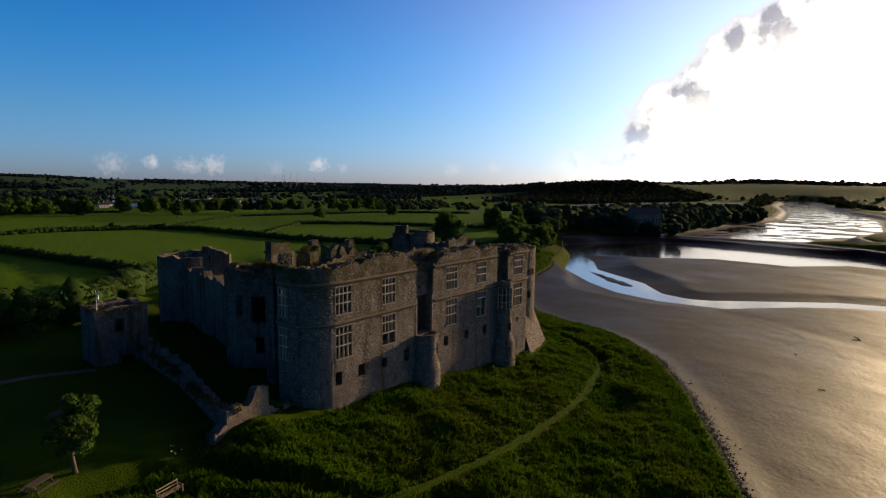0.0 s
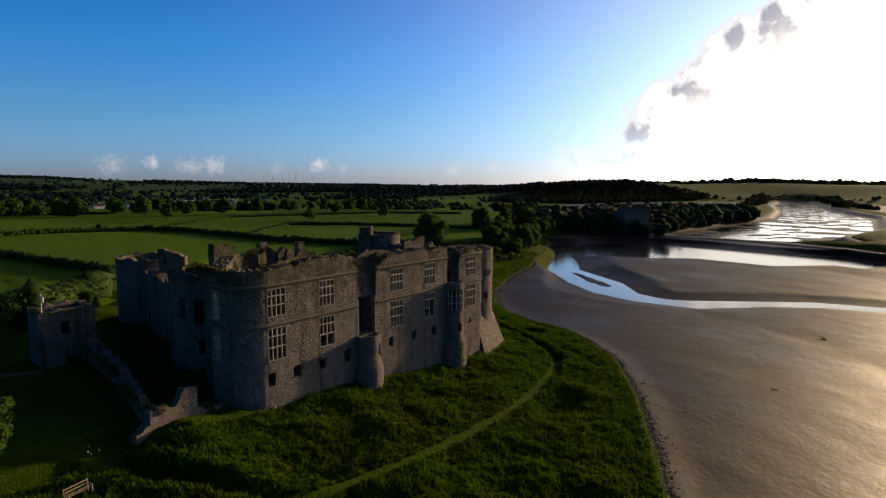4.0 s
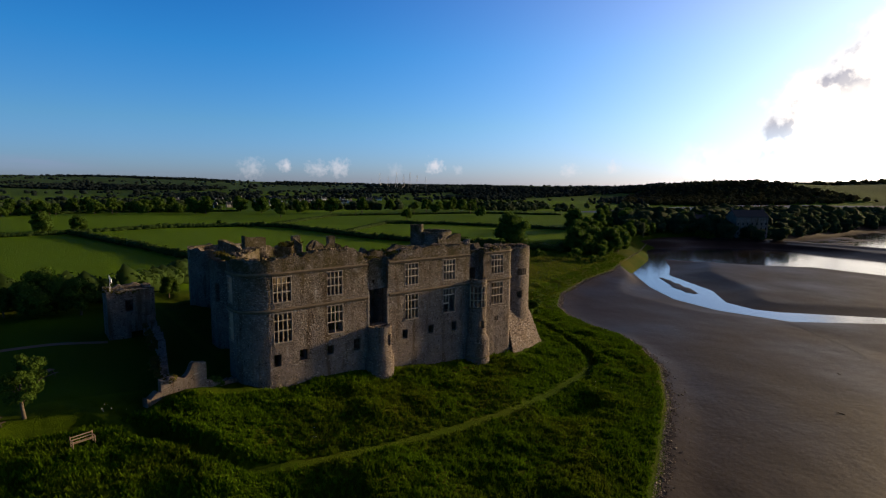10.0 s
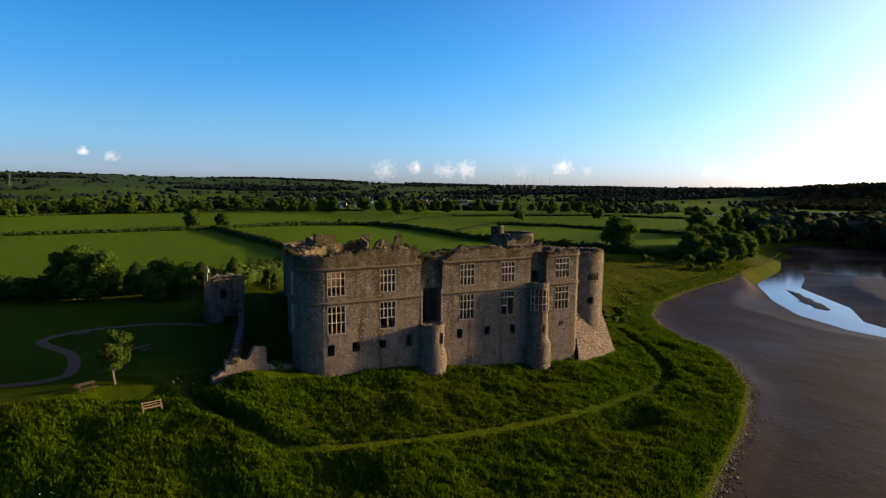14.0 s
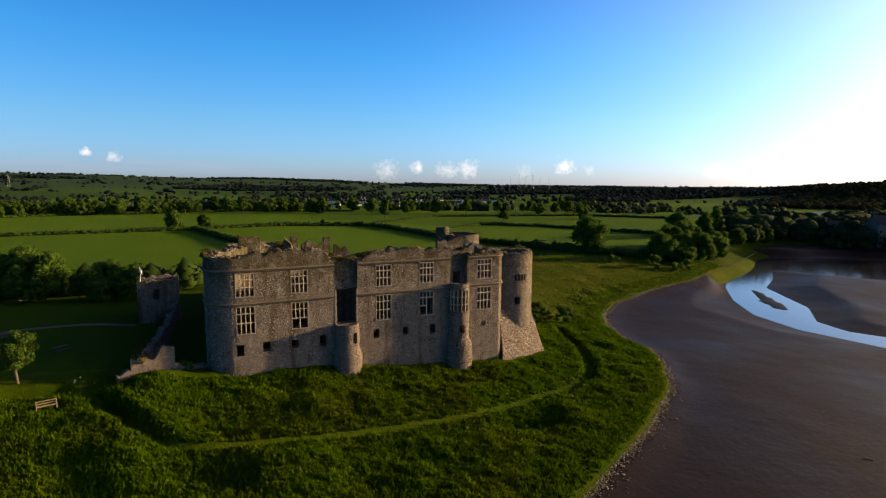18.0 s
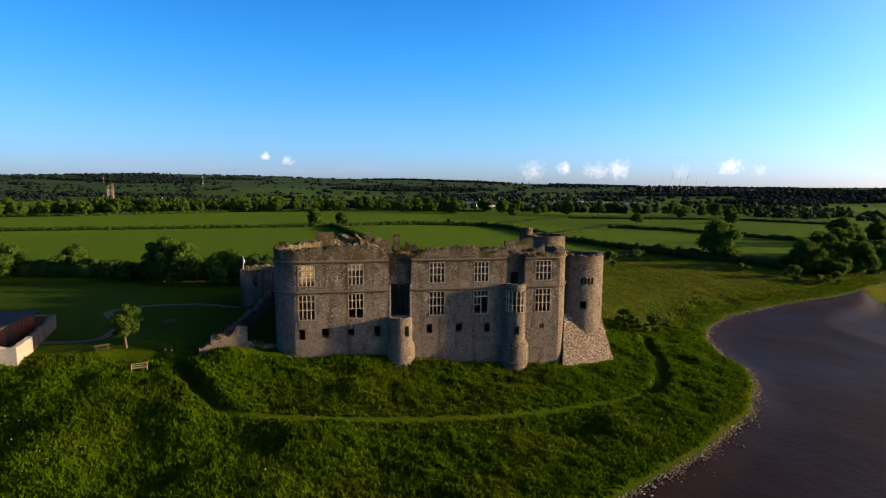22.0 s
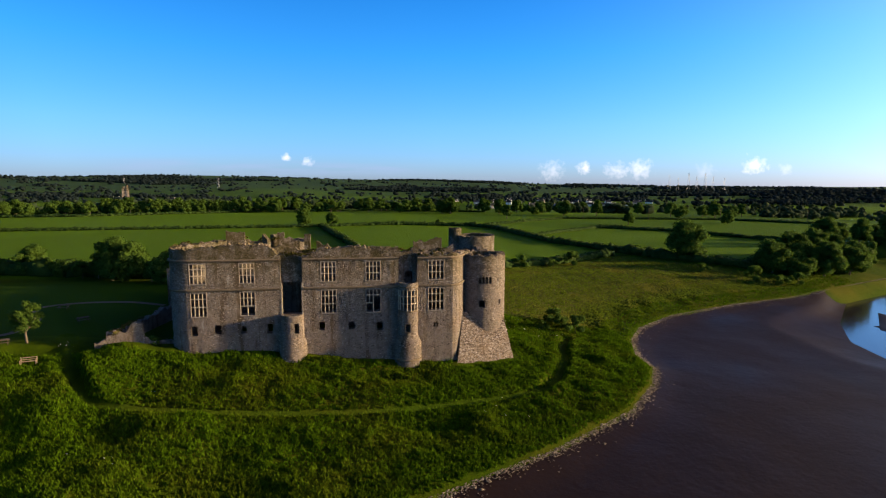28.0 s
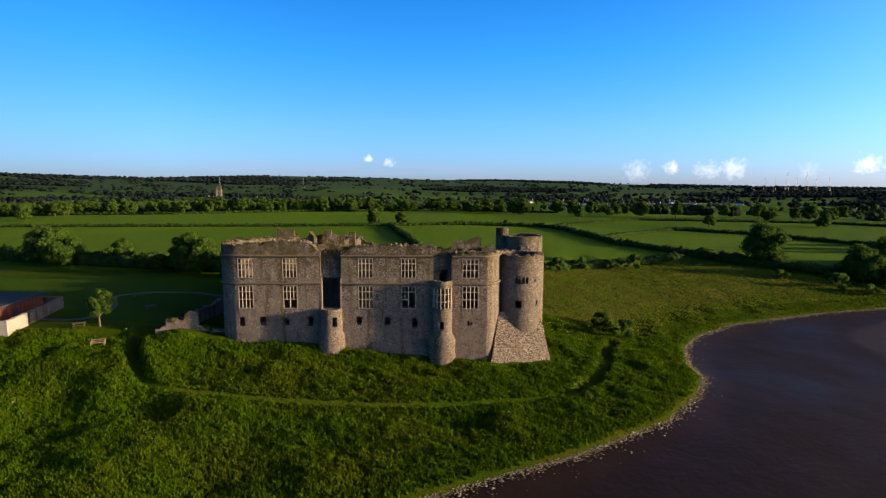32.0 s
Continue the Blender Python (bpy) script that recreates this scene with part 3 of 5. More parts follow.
def masonry(name, points, bottom, top, thick=1.2, openings=(), parent=None, label="", flare=None, step=0.45, mat=None, seed=0, jitter=0.03):
    """A wall of some thickness along plan points, with openings (s0, s1, z0, z1) right through it, and a broken top."""
    at, acc = run(points)
    length = acc[-1]
    closed = (Vector(points[0]) - Vector(points[-1])).length < 1e-4
    cuts = {0.0, length}
    for o in openings:
        cuts |= {max(o[0], 0), min(o[1], length)}
    for a in acc:
        if all(abs(a - c) > 0.08 for c in cuts):
            cuts.add(a)
    ss = sorted(cuts)
    full = []
    for a, b in zip(ss, ss[1:]):
        n = max(1, round((b - a) / step))
        full += [a + (b - a) * i / n for i in range(n)]
    ss = full + [length]
    tops = [top(s) for s in ss]
    core = min(tops) - 0.02
    zc = {bottom, core}
    for o in openings:
        zc |= {z for z in o[2:4] if bottom < z < core}
    zs = sorted(zc)
    full = []
    for a, b in zip(zs, zs[1:]):
        n = max(1, round((b - a) / 0.8))
        full += [a + (b - a) * i / n for i in range(n)]
    zs = full + [core, None]
    verts, index, faces = [], {}, []

    def vert(i, j, back):
        if closed and i == len(ss) - 1:
            i = 0
        key = (i, j, back)
        if key not in index:
            p, n = at(ss[i])
            if i and not closed or (closed and i):
                n = (n + at(min(ss[i] + 0.05, length))[1]).normalized()
            z = tops[i] if zs[j] is None else zs[j]
            off = -thick if back else (flare(z) if flare else 0.0)
            if not back:
                off += jitter * noise.noise((p.x * 0.8, p.y * 0.8, z * 0.8 + seed))
            else:
                z -= 0.15 * abs(noise.noise((p.x, p.y, 3.0))) if zs[j] is None else 0
            index[key] = len(verts)
            verts.append((p.x + n.x * off, p.y + n.y * off, z))
        return index[key]

    def there(i, j):
        if closed:
            i %= len(ss) - 1
        if not (0 <= i < len(ss) - 1 and 0 <= j < len(zs) - 1):
            return False
        sm = (ss[i] + ss[i + 1]) / 2
        top_z = core + 0.3 if zs[j + 1] is None else zs[j + 1]
        zm = (zs[j] + top_z) / 2
        return not any(o[0] < sm < o[1] and o[2] < zm < o[3] for o in openings)

    for i in range(len(ss) - 1):
        for j in range(len(zs) - 1):
            if not there(i, j):
                continue
            a, b, c, d = (i, j), (i + 1, j), (i + 1, j + 1), (i, j + 1)
            faces.append([vert(*q, False) for q in (a, b, c, d)])
            faces.append([vert(*q, True) for q in (d, c, b, a)])
            for (di, dj), (p, q) in (((0, -1), (b, a)), ((0, 1), (d, c)), ((-1, 0), (a, d)), ((1, 0), (c, b))):
                if not there(i + di, j + dj):
                    faces.append([vert(*q, True), vert(*p, True), vert(*p, False), vert(*q, False)])
    return put(name, mesh_from(name, verts, faces, mat or stone), parent, label)


def course(name, points, z, parent, deep=0.27, tall=0.36, mat=None):
    """A moulded band that runs along a wall."""
    at, acc = run(points)
    n = max(2, int(acc[-1] / 0.6))
    verts, faces = [], []
    prof = [(-0.1, -tall / 2), (deep * 0.5, -tall / 2), (deep, tall * 0.1), (deep * 0.8, tall / 2), (-0.1, tall / 2)]
    for i in range(n + 1):
        p, nn = at(acc[-1] * i / n)
        for o, h in prof:
            o += 0.02 * noise.noise((p.x * 2, p.y * 2, z + h))
            verts.append((p.x + nn.x * o, p.y + nn.y * o, z + h))
    k = len(prof)
    for i in range(n):
        faces += [[i * k + j, (i + 1) * k + j, (i + 1) * k + (j + 1) % k, i * k + (j + 1) % k] for j in range(k)]
    faces += [list(range(k))[::-1], [n * k + j for j in range(k)]]
    return put(name, mesh_from(name, verts, faces, mat or moss_shade), parent)


def bar(size, bevel=0.02, mat=None):
    bm = bmesh.new()
    bmesh.ops.create_cube(bm, size=1.0, matrix=Matrix.Diagonal((*size, 1)))
    bmesh.ops.bevel(bm, geom=bm.edges[:], offset=bevel, segments=1, affect="EDGES")
    me = bpy.data.meshes.new("bar")
    bm.to_mesh(me)
    bm.free()
    me.materials.append(mat or dressed)
    return me


BARS = {}


def bar_of(x, y, z, mat=None):
    key = (round(x, 2), round(y, 2), round(z, 2), mat.name if mat else "")
    if key not in BARS:
        BARS[key] = bar(key[:3], mat=mat)
    return BARS[key]


def mullioned(parent, m, w, h, lights, rows, lost=()):
    """A stone window of several lights: m puts its lower middle on the wall's face, y pointing inwards."""
    win = empty("window", m)
    win.parent = parent
    put("sill", bar_of(w + 0.1, 0.34, 0.14, surround), win, m=pose(0, 0.08, -0.06))
    put("lintel", bar_of(w + 0.1, 0.3, 0.14, surround), win, m=pose(0, 0.08, h + 0.07))
    for s in (-1, 1):
        put("jamb", bar_of(0.1, 0.3, h, surround), win, m=pose(s * (w / 2 - 0.02), 0.13, h / 2))
    for i in range(1, lights):
        low = dict(lost).get(("m", i), 0.0) * h
        put("mullion", bar_of(0.1, 0.24, h - low), win, m=pose(-w / 2 + w * i / lights, 0.12, (h + low) / 2))
    for i, z in enumerate(rows):
        short = dict(lost).get(("t", i), 0.0) * w
        put("transom", bar_of(w - short, 0.24, 0.12), win, m=pose(-short / 2, 0.115, h * z))
    return win


castle = tagged(empty("castle", pose(0, 0, 0)), "ruined grey-brown stone castle with tall mullioned windows and towers", "castle")
FRONT = [(5.0, 11.5), (1.0, 5.5), (0.3, 4.7), (0.3, 2.7)] + [(3.8 - 3.5 * math.cos(radians(a)), 2.7 - 3.12 * math.sin(radians(a))) for a in range(10, 90, 10)] + [(3.8, -0.42), (18.0, -0.06), (41.2, 0.0), (41.9, 0.45), (43.4, 3.4)]
at_front, acc_front = run(FRONT)
S0 = acc_front[-5] + 0.2                 # length at x = 4


def fs(x):
    return S0 + x - 4.0


def fy(x):
    return -0.42 + 0.36 * (x - 3.8) / 14.2 if x < 18 else -0.06 + 0.06 * (x - 18) / 23.2


def front_top(s):
    x = s - S0 + 4.0
    if x < 13.0:
        z = 21.55 + 0.5 * smooth(7, 9, x)
    elif x < 16.2:
        z = 22.0 - 1.5 * smooth(14.2, 15.9, x)
    elif x < 34:
        z = 20.4 + 1.0 * smooth(19.2, 22.5, x)
    else:
        z = 20.35
    return ragged(x, float(z), 0.3, 1)


BIG = [(4.82, 2.2), (11.45, 2.1), (22.85, 2.2), (29.3, 2.15), (38.65, 2.4)]
holes = []
for cx, w in BIG:
    holes += [(fs(cx - w / 2), fs(cx + w / 2), 11.8, 15.15), (fs(cx - w / 2), fs(cx + w / 2), 16.5, 19.3)]
for x, w, z, h in ((4.1, 0.85, 9.0, 1.45), (7.25, 0.95, 9.2, 1.3), (10.75, 0.85, 9.15, 1.15), (14.4, 0.85, 9.0, 1.5), (21.8, 0.85, 9.2, 1.3), (26.1, 0.9, 9.25, 1.15), (30.25, 0.8, 8.95, 1.35),
                   (38.45, 0.3, 9.2, 0.7), (38.85, 0.3, 9.2, 0.7)):
    holes.append((fs(x - w / 2), fs(x + w / 2), z, z + h))
holes += [(fs(16.1), fs(19.15), 11.7, 99), (fs(33.05), fs(35.8), 12.2, 99)]
END = acc_front[3] - 1.0                 # the window on the end wall
holes += [(END - 0.85, END + 0.85, 16.3, 19.2), (END - 0.85, END + 0.85, 11.9, 15.1)]
masonry("north_wall", FRONT, 1.5, front_top, 1.5, holes, castle, "tall grey-brown rubble wall with a broken top", jitter=0.06, step=0.3)
for z in (15.55, 19.75):
    a = FRONT[:-4]
    for piece in (a + [(16.0, fy(16.0))], [(19.2, fy(19.2)), (33.0, fy(33))], [(35.9, 0.0)] + FRONT[-3:]):
        course("string_course", piece, z, castle)
for k, (cx, w) in enumerate(BIG):
    mullioned(castle, pose(cx, fy(cx), 11.8), w, 3.35, 4, (0.40, 0.75), {1: ((("m", 1), 0.40), (("m", 3), 0.40)), 3: ((("m", 1), 0.40), (("m", 3), 0.75), (("t", 0), 0.5))}.get(k, ()))
    mullioned(castle, pose(cx, fy(cx), 16.5), w, 2.8, 4, (0.40, 0.75))
for z, h in ((16.3, 2.9), (11.9, 3.2)):
    p, n = at_front(END)
    mullioned(castle, pose(p.x, p.y, z, 0, 0, -90), 1.7, h, 3, (0.40, 0.75))


for x in (16.16, 19.09):
    for i in range(11):
        put("quoin", bar_of(0.3 if i % 2 else 0.2, 0.3, 0.38, surround), castle, m=pose(x, fy(x) + 0.12, 11.95 + 0.42 * i))


def turret(cx, r, top_z, windows=(), bulge=8.3, wide_r=0.35):
    def out(z):
        return wide_r * float(1 - smooth(bulge - 0.9, bulge + 0.2, z)) + 0.1 * float(1 - smooth(bulge - 4.0, bulge - 3.5, z))
    pts = ring(cx, -0.1, r, 180, 360, 24)
    L = run(pts)[1][-1]
    hs = [(L * a / 180 - w / 2, L * a / 180 + w / 2, z, z + h) for a, w, z, h in windows]
    return masonry("stair_turret", pts, 1.5, lambda s: ragged(s, top_z, 0.1, cx), 0.45, hs, castle, "half-round stone turret with a swollen foot", flare=out, step=0.3)


turret(17.65, 1.62, 11.85, [(118, 0.7, 9.2, 1.5)])
turret(34.45, 1.45, 16.2, [(20, 0.5, 12.1, 3.0), (44, 0.5, 12.1, 3.0), (68, 0.5, 12.1, 3.0), (92, 0.5, 12.1, 3.0), (116, 0.5, 12.1, 3.0), (140, 0.5, 12.1, 3.0), (85, 0.8, 8.9, 1.2)], 8.0, 0.5)
for z in (15.6, 11.95):
    course("string_course", ring(34.45, -0.1, 1.45, 180, 360, 24), z, castle, 0.1, 0.2)
course("string_course", ring(34.45, -0.1, 2.0, 180, 360, 24), 4.7, castle, 0.12, 0.3)
for z in (13.1, 14.2):
    course("transom", ring(34.45, -0.1, 1.36, 180, 360, 24), z, castle, 0.06, 0.12, dressed)

for a in (188, 212, 236, 260, 284, 308, 332):
    put("mullion", bar_of(0.11, 0.16, 3.1), castle, m=pose(34.45 + 1.42 * math.cos(radians(a)), -0.1 + 1.42 * math.sin(radians(a)), 13.6, 0, 0, a + 90))

# the round north-west tower and its spurred foot
NW = (46.8, 6.4)
pts = ring(*NW, 3.85, 150, 510, 60)
L = run(pts)[1][-1]
ang = lambda a: L * ((a - 150) % 360) / 360
tower_holes = [(ang(a) - w / 2, ang(a) + w / 2, z, z + h) for a, w, z, h in
               ((257, 0.42, 15.1, 1.1), (265, 0.42, 15.1, 1.1), (273, 0.42, 15.1, 1.1), (281, 0.42, 15.1, 1.1), (262, 1.0, 11.3, 1.2), (267, 0.35, 6.2, 1.7), (310, 0.35, 11.7, 0.8), (303, 0.3, 15.4, 0.5))]
masonry("round_tower", pts, 1.5, lambda s: ragged(s, 19.6, 0.25, 4), 1.0, tower_holes, castle, "round grey-brown stone tower with slit windows")
SPUR = [Vector(p) for p in ((41.3, -2.1, 1.0), (51.75, 1.35, 1.0), (50.0, 4.7, 10.2), (43.4, 3.3, 10.6), (51.9, 11.5, 1.0), (43.2, 6.5, 1.0))]
put("spur", mesh_from("spur", SPUR, [(0, 1, 2), (0, 2, 3), (1, 4, 2), (4, 5, 2), (5, 3, 2), (5, 0, 3), (0, 5, 4, 1)], coarse), castle, "sloping pyramid of rough stone at the tower's foot")

# walls round the court and the other towers
masonry("inner_wall", [(2.2, 8.4), (15.0, 11.4), (43.0, 11.5)], 1.5, lambda s: ragged(s, 19.9 - 0.5 * math.sin(s * 0.4), 0.5, 8), 1.2,
        [(15, 17, 7, 14), (24, 25.5, 12, 15), (33, 34.5, 12, 15)], castle, step=0.6)
masonry("west_wall", [(49.4, 9.5), (51.0, 29.0)], 1.5, lambda s: ragged(s, 18.6, 0.5, 9), 1.3, (), castle, step=0.7)
masonry("round_tower", ring(50.7, 33.0, 4.3, 0, 360, 48), 1.5, lambda s: ragged(s, 20.1, 0.2, 10), 1.0, (), castle, step=0.6)
masonry("stair_turret", ring(46.6, 32.4, 1.35, 0, 360, 24), 1.5, lambda s: ragged(s, 21.6, 0.2, 11), 0.4, (), castle)
masonry("south_wall", [(46, 41), (14, 46)], 1.5, lambda s: ragged(s, 15.5, 0.8, 12), 1.3, (), castle, step=0.8)
masonry("corner_tower", ring(10.5, 45.5, 4.9, 0, 360, 40), 1.5, lambda s: ragged(s, 18.2, 0.4, 13), 1.0, (), castle, step=0.6)
masonry("east_wall", [(8.0, 41.5), (4.6, 20)], 1.5, lambda s: ragged(s, 16.5, 0.7, 14), 1.3, (), castle, step=0.7)
masonry("chapel_tower", [(6.0 + 4.3 * math.cos(radians(a)), 17.0 + 4.3 * math.sin(radians(a))) for a in range(22, 383, 45)], 1.5,
        lambda s: ragged(s, 19.7, 0.45, 15), 1.0, [(12.4, 13.6, 14.0, 16.6), (14.6, 17.0, 13.2, 16.4), (9.6, 10.5, 14.0, 16.6), (15.0, 16.0, 9.5, 11.5)], castle, "many-sided stone tower with a broken top")

# facing stones that stand proud of the walls, and loose ones along the broken tops
BOX = np.array([(-1, -1, -1), (1, -1, -1), (1, 1, -1), (-1, 1, -1), (-0.8, -0.75, 1), (0.85, -0.8, 1), (0.75, 0.8, 1), (-0.8, 0.8, 1)], float)
BOX_F = np.array([(4, 5, 6), (4, 6, 7), (0, 1, 5), (0, 5, 4), (1, 2, 6), (1, 6, 5), (2, 3, 7), (2, 7, 6), (3, 0, 4), (3, 4, 7)])
rs = np.random.RandomState(63)


def block_colour(make, at):
    one = make("ShaderNodeNewGeometry").outputs["Random Per Island"]
    c = ramp(make, one, [(0.0, (0.11, 0.082, 0.06)), (0.3, (0.19, 0.147, 0.11)), (0.85, (0.31, 0.245, 0.188)), (1.0, (0.46, 0.385, 0.31))])
    c = mix(make, ramp(make, fuzz(make, at, 0.6, 7.0, 0.65), [(0.52, (0, 0, 0)), (0.68, (0.6, 0.6, 0.6))]), c, (0.17, 0.11, 0.058))
    grown = ramp(make, calc(make, "DIVIDE", make("ShaderNodeSeparateXYZ", {0: at}).outputs["Z"], 24.0), [(0.78, (0.05, 0.05, 0.05)), (0.86, (0.8, 0.8, 0.8))])
    return mix(make, calc(make, "MULTIPLY", grown, ramp(make, fuzz(make, at, 0.55, 8.0, 0.7), [(0.36, (0, 0, 0)), (0.54, (1, 1, 1))])), c, (0.115, 0.085, 0.030))


block = material("facing stones", block_colour, 0.92, lambda k, a: (fuzz(k, a, 9.0, 5.0), 0.02), 0.12)


def stones_on(places, label, low=0.006, high=0.03, size=1.0):
    """One joined mesh of small blocks; places: (point, outward normal)."""
    P, N = np.array([p for p, n in places]), np.array([n for p, n in places])
    k = len(P)
    T = np.cross((0, 0, 1.0), N)
    T /= np.linalg.norm(T, axis=1)[:, None]
    U = np.cross(N, T)
    dims = np.stack([rs.uniform(0.035, 0.11, k) * size, rs.uniform(0.025, 0.06, k) * size, rs.uniform(low, high, k)], -1)
    b = BOX[None] * dims[:, None, :] * rs.uniform(0.8, 1.2, (k, 8, 3))
    v = P[:, None] + b[..., :1] * T[:, None] + b[..., 1:2] * U[:, None] + b[..., 2:] * N[:, None]
    f = (BOX_F[None] + 8 * np.arange(k)[:, None, None]).reshape(-1, 3)
    return tagged(put("rubble_facing", mesh_np("rubble_facing", v.reshape(-1, 3), f, block), castle), label, kind="stuff")


def clear(s, z, gaps):
    return not any(o[0] - 0.3 < s < o[1] + 0.3 and o[2] - 0.3 < z < o[3] + 0.3 for o in gaps)


spots_on = []
total = acc_front[-1]
while len(spots_on) < 8200:
    q, z = rs.uniform(0.2, total - 0.2), rs.uniform(4.5, 21.5)
    if z > front_top(q) - 0.25 or not clear(q, z, holes) or (z < 15 and rs.uniform() < 0.35) or min(abs(z - 15.55), abs(z - 19.75)) < 0.28:
        continue
    p, n = at_front(q)
    spots_on.append(((p.x, p.y, z), (n.x, n.y, 0)))
stones_on(spots_on, "rough facing stones proud of the wall", 0.006, 0.028, 1.05)
spots_on = []
for cx, r_t, top_z, wide_r, foot in ((17.65, 1.62, 11.6, 0.35, 8.3), (34.45, 1.45, 11.6, 0.5, 8.0)):
    for i in range(900):
        a, z = radians(rs.uniform(182, 358)), rs.uniform(3.0, top_z)
        rr = r_t + wide_r * float(1 - smooth(foot - 0.9, foot + 0.2, z)) + 0.1 * float(1 - smooth(foot - 4.0, foot - 3.5, z))
        if 8.6 < z < 11 and abs(a - radians(298 if cx < 20 else 265)) < 0.45:
            continue
        spots_on.append(((cx + rr * math.cos(a), -0.1 + rr * math.sin(a), z), (math.cos(a), math.sin(a), 0)))
while len(spots_on) < 5200:
    deg, z = rs.uniform(195, 400), rs.uniform(2.5, 19.2)
    a = radians(deg)
    if clear(ang(deg), z, tower_holes):
        spots_on.append(((NW[0] + 3.85 * math.cos(a), NW[1] + 3.85 * math.sin(a), z), (math.cos(a), math.sin(a), 0)))
stones_on(spots_on, "rough facing stones of turrets and tower", 0.006, 0.034, 1.1)
spots_on = []
for ia, ib, ic in ((0, 1, 2), (0, 2, 3), (1, 4, 2)):
    A, B, C = SPUR[ia], SPUR[ib], SPUR[ic]
    n = (C - A).cross(B - A).normalized()
    if n.dot(A + B + C - 3 * Vector((46.8, 6.4, 4))) < 0:
        n = -n
    for i in range(1400):
        u, v = sorted((rs.uniform(), rs.uniform()))
        spots_on.append((tuple(A * u + B * (v - u) + C * (1 - v)), tuple(n)))
stones_on(spots_on, "coarse bright stones of the sloping spurs", 0.01, 0.05, 1.3)
spots_on = []
for i in range(900):
    q = rs.uniform(0.2, total - 0.2)
    if not clear(q, 30.0, holes):
        continue
    p, n = at_front(q)
    d = rs.uniform(0.1, 1.3)
    spots_on.append(((p.x - n.x * d, p.y - n.y * d, front_top(q) - 0.02), (n.x * 0.3 + rs.normal(0, 0.3), n.y * 0.3 + rs.normal(0, 0.3), 1.0)))
for i in range(300):
    a = radians(rs.uniform(0, 360))
    d = 3.85 - rs.uniform(0.1, 0.9)
    spots_on.append(((NW[0] + d * math.cos(a), NW[1] + d * math.sin(a), ragged(ang(math.degrees(a)), 19.6, 0.25, 4)), (rs.normal(0, 0.4), rs.normal(0, 0.4), 1.0)))
stones_on(spots_on, "loose broken stones along the wall tops", 0.04, 0.14, 1.7)

# ---- gatehouse and outer wall ----
gate = tagged(empty("gatehouse", pose(0, 0, 0)), "small square ruined stone gatehouse in shade", "gatehouse")
masonry("wall", [(-9.2, 33.0), (-9.2, 28.2), (-3.2, 28.2), (-3.2, 33.0), (-9.2, 33.0)], 4.5, lambda s: ragged(s, 14.7, 0.35, 20), 0.9,
        [(7.0, 8.0, 11.5, 13.2), (7.6, 9.2, 5, 8.5)], gate, step=0.5)
outer = tagged(empty("ruined_wall", pose(0, 0, 0)), "broken low stone wall leading from the gatehouse to the bank", "wall")
masonry("wall", [(-4.4, 28.0), (-5.2, 16), (-7.6, 1.6)], 4.5, lambda s: ragged(s, 9.6 + 1.2 * (1 - s / 27), 0.8, 21), 0.8, (), outer, step=0.5)
masonry("wall_stub", [(-7.9, 0.2), (-3.3, 0.9)], 5.5, lambda s: ragged(s, 9.9 + 0.9 * float(smooth(2.6, 3.4, s)) - 0.4 * float(smooth(1.8, 2.2, s) * (1 - smooth(2.4, 2.8, s))), 0.3, 22), 0.9, (), outer, step=0.3)
masonry("wall_stub", [(-9.3, -0.3), (-7.9, 0.1)], 5.5, lambda s: ragged(s, 8.6, 0.3, 23), 1.0, (), outer, step=0.3)
masonry("wall_stub", [(-3.3, 0.9), (1.2, 2.6)], 5.5, lambda s: ragged(s, 8.7 - 0.25 * s, 0.3, 24), 0.8, (), outer, step=0.3)

# upstanding fragments of the broken roofline
masonry("gable", [(5.4, 13.6), (8.3, 13.9)], 15.0, lambda s: ragged(s, 22.75 - 0.08 * s, 0.22, 30), 1.1, (), castle, step=0.3)
masonry("gable", [(8.3, 14.0), (13.2, 16.2)], 15.0, lambda s: ragged(s, 21.5 - 0.25 * math.sin(s * 0.6), 0.35, 46), 0.9, [(2.0, 3.0, 15.5, 18)], castle, step=0.35)
masonry("wall_fragment", [(13.2, 16.2), (14.3, 16.25)], 15.0, lambda s: ragged(s, 22.3, 0.12, 47), 0.9, (), castle, step=0.3)
masonry("gable", [(14.4, 13.8), (17.0, 13.9)], 15.0, lambda s: ragged(s, 21.9 - 0.85 * abs(s - 1.2), 0.15, 31), 0.8, (), castle, step=0.25)
masonry("wall_fragment", [(11.5, 11.9), (12.4, 11.4)], 15.0, lambda s: ragged(s, 22.4 - 0.6 * s, 0.25, 43), 0.8, (), castle, step=0.3)
masonry("wall_fragment", [(19.8, 15.6), (22.2, 15.4)], 15.0, lambda s: ragged(s, 20.7 - 0.3 * s, 0.4, 44), 0.8, (), castle, step=0.3)
masonry("wall_fragment", [(12.4, 1.4), (14.7, 1.4)], 18.0, lambda s: ragged(s, 22.6 - 0.5 * s, 0.5, 32), 0.7, [(1.0, 1.6, 20.2, 21.5)], castle, step=0.3)
masonry("chimney", [(17.9, 14.3), (18.9, 14.3), (18.9, 15.2), (17.9, 15.2), (17.9, 14.3)], 15.0, lambda s: ragged(s, 22.1, 0.08, 33), 0.3, (), castle, "tall narrow stone chimney stack", step=0.4)
masonry("wall_fragment", [(14.6, 12.2), (17.4, 12.4)], 17.0, lambda s: ragged(s, 21.0 + 0.6 * math.sin(s * 3), 0.5, 34), 0.6, (), castle, step=0.3)
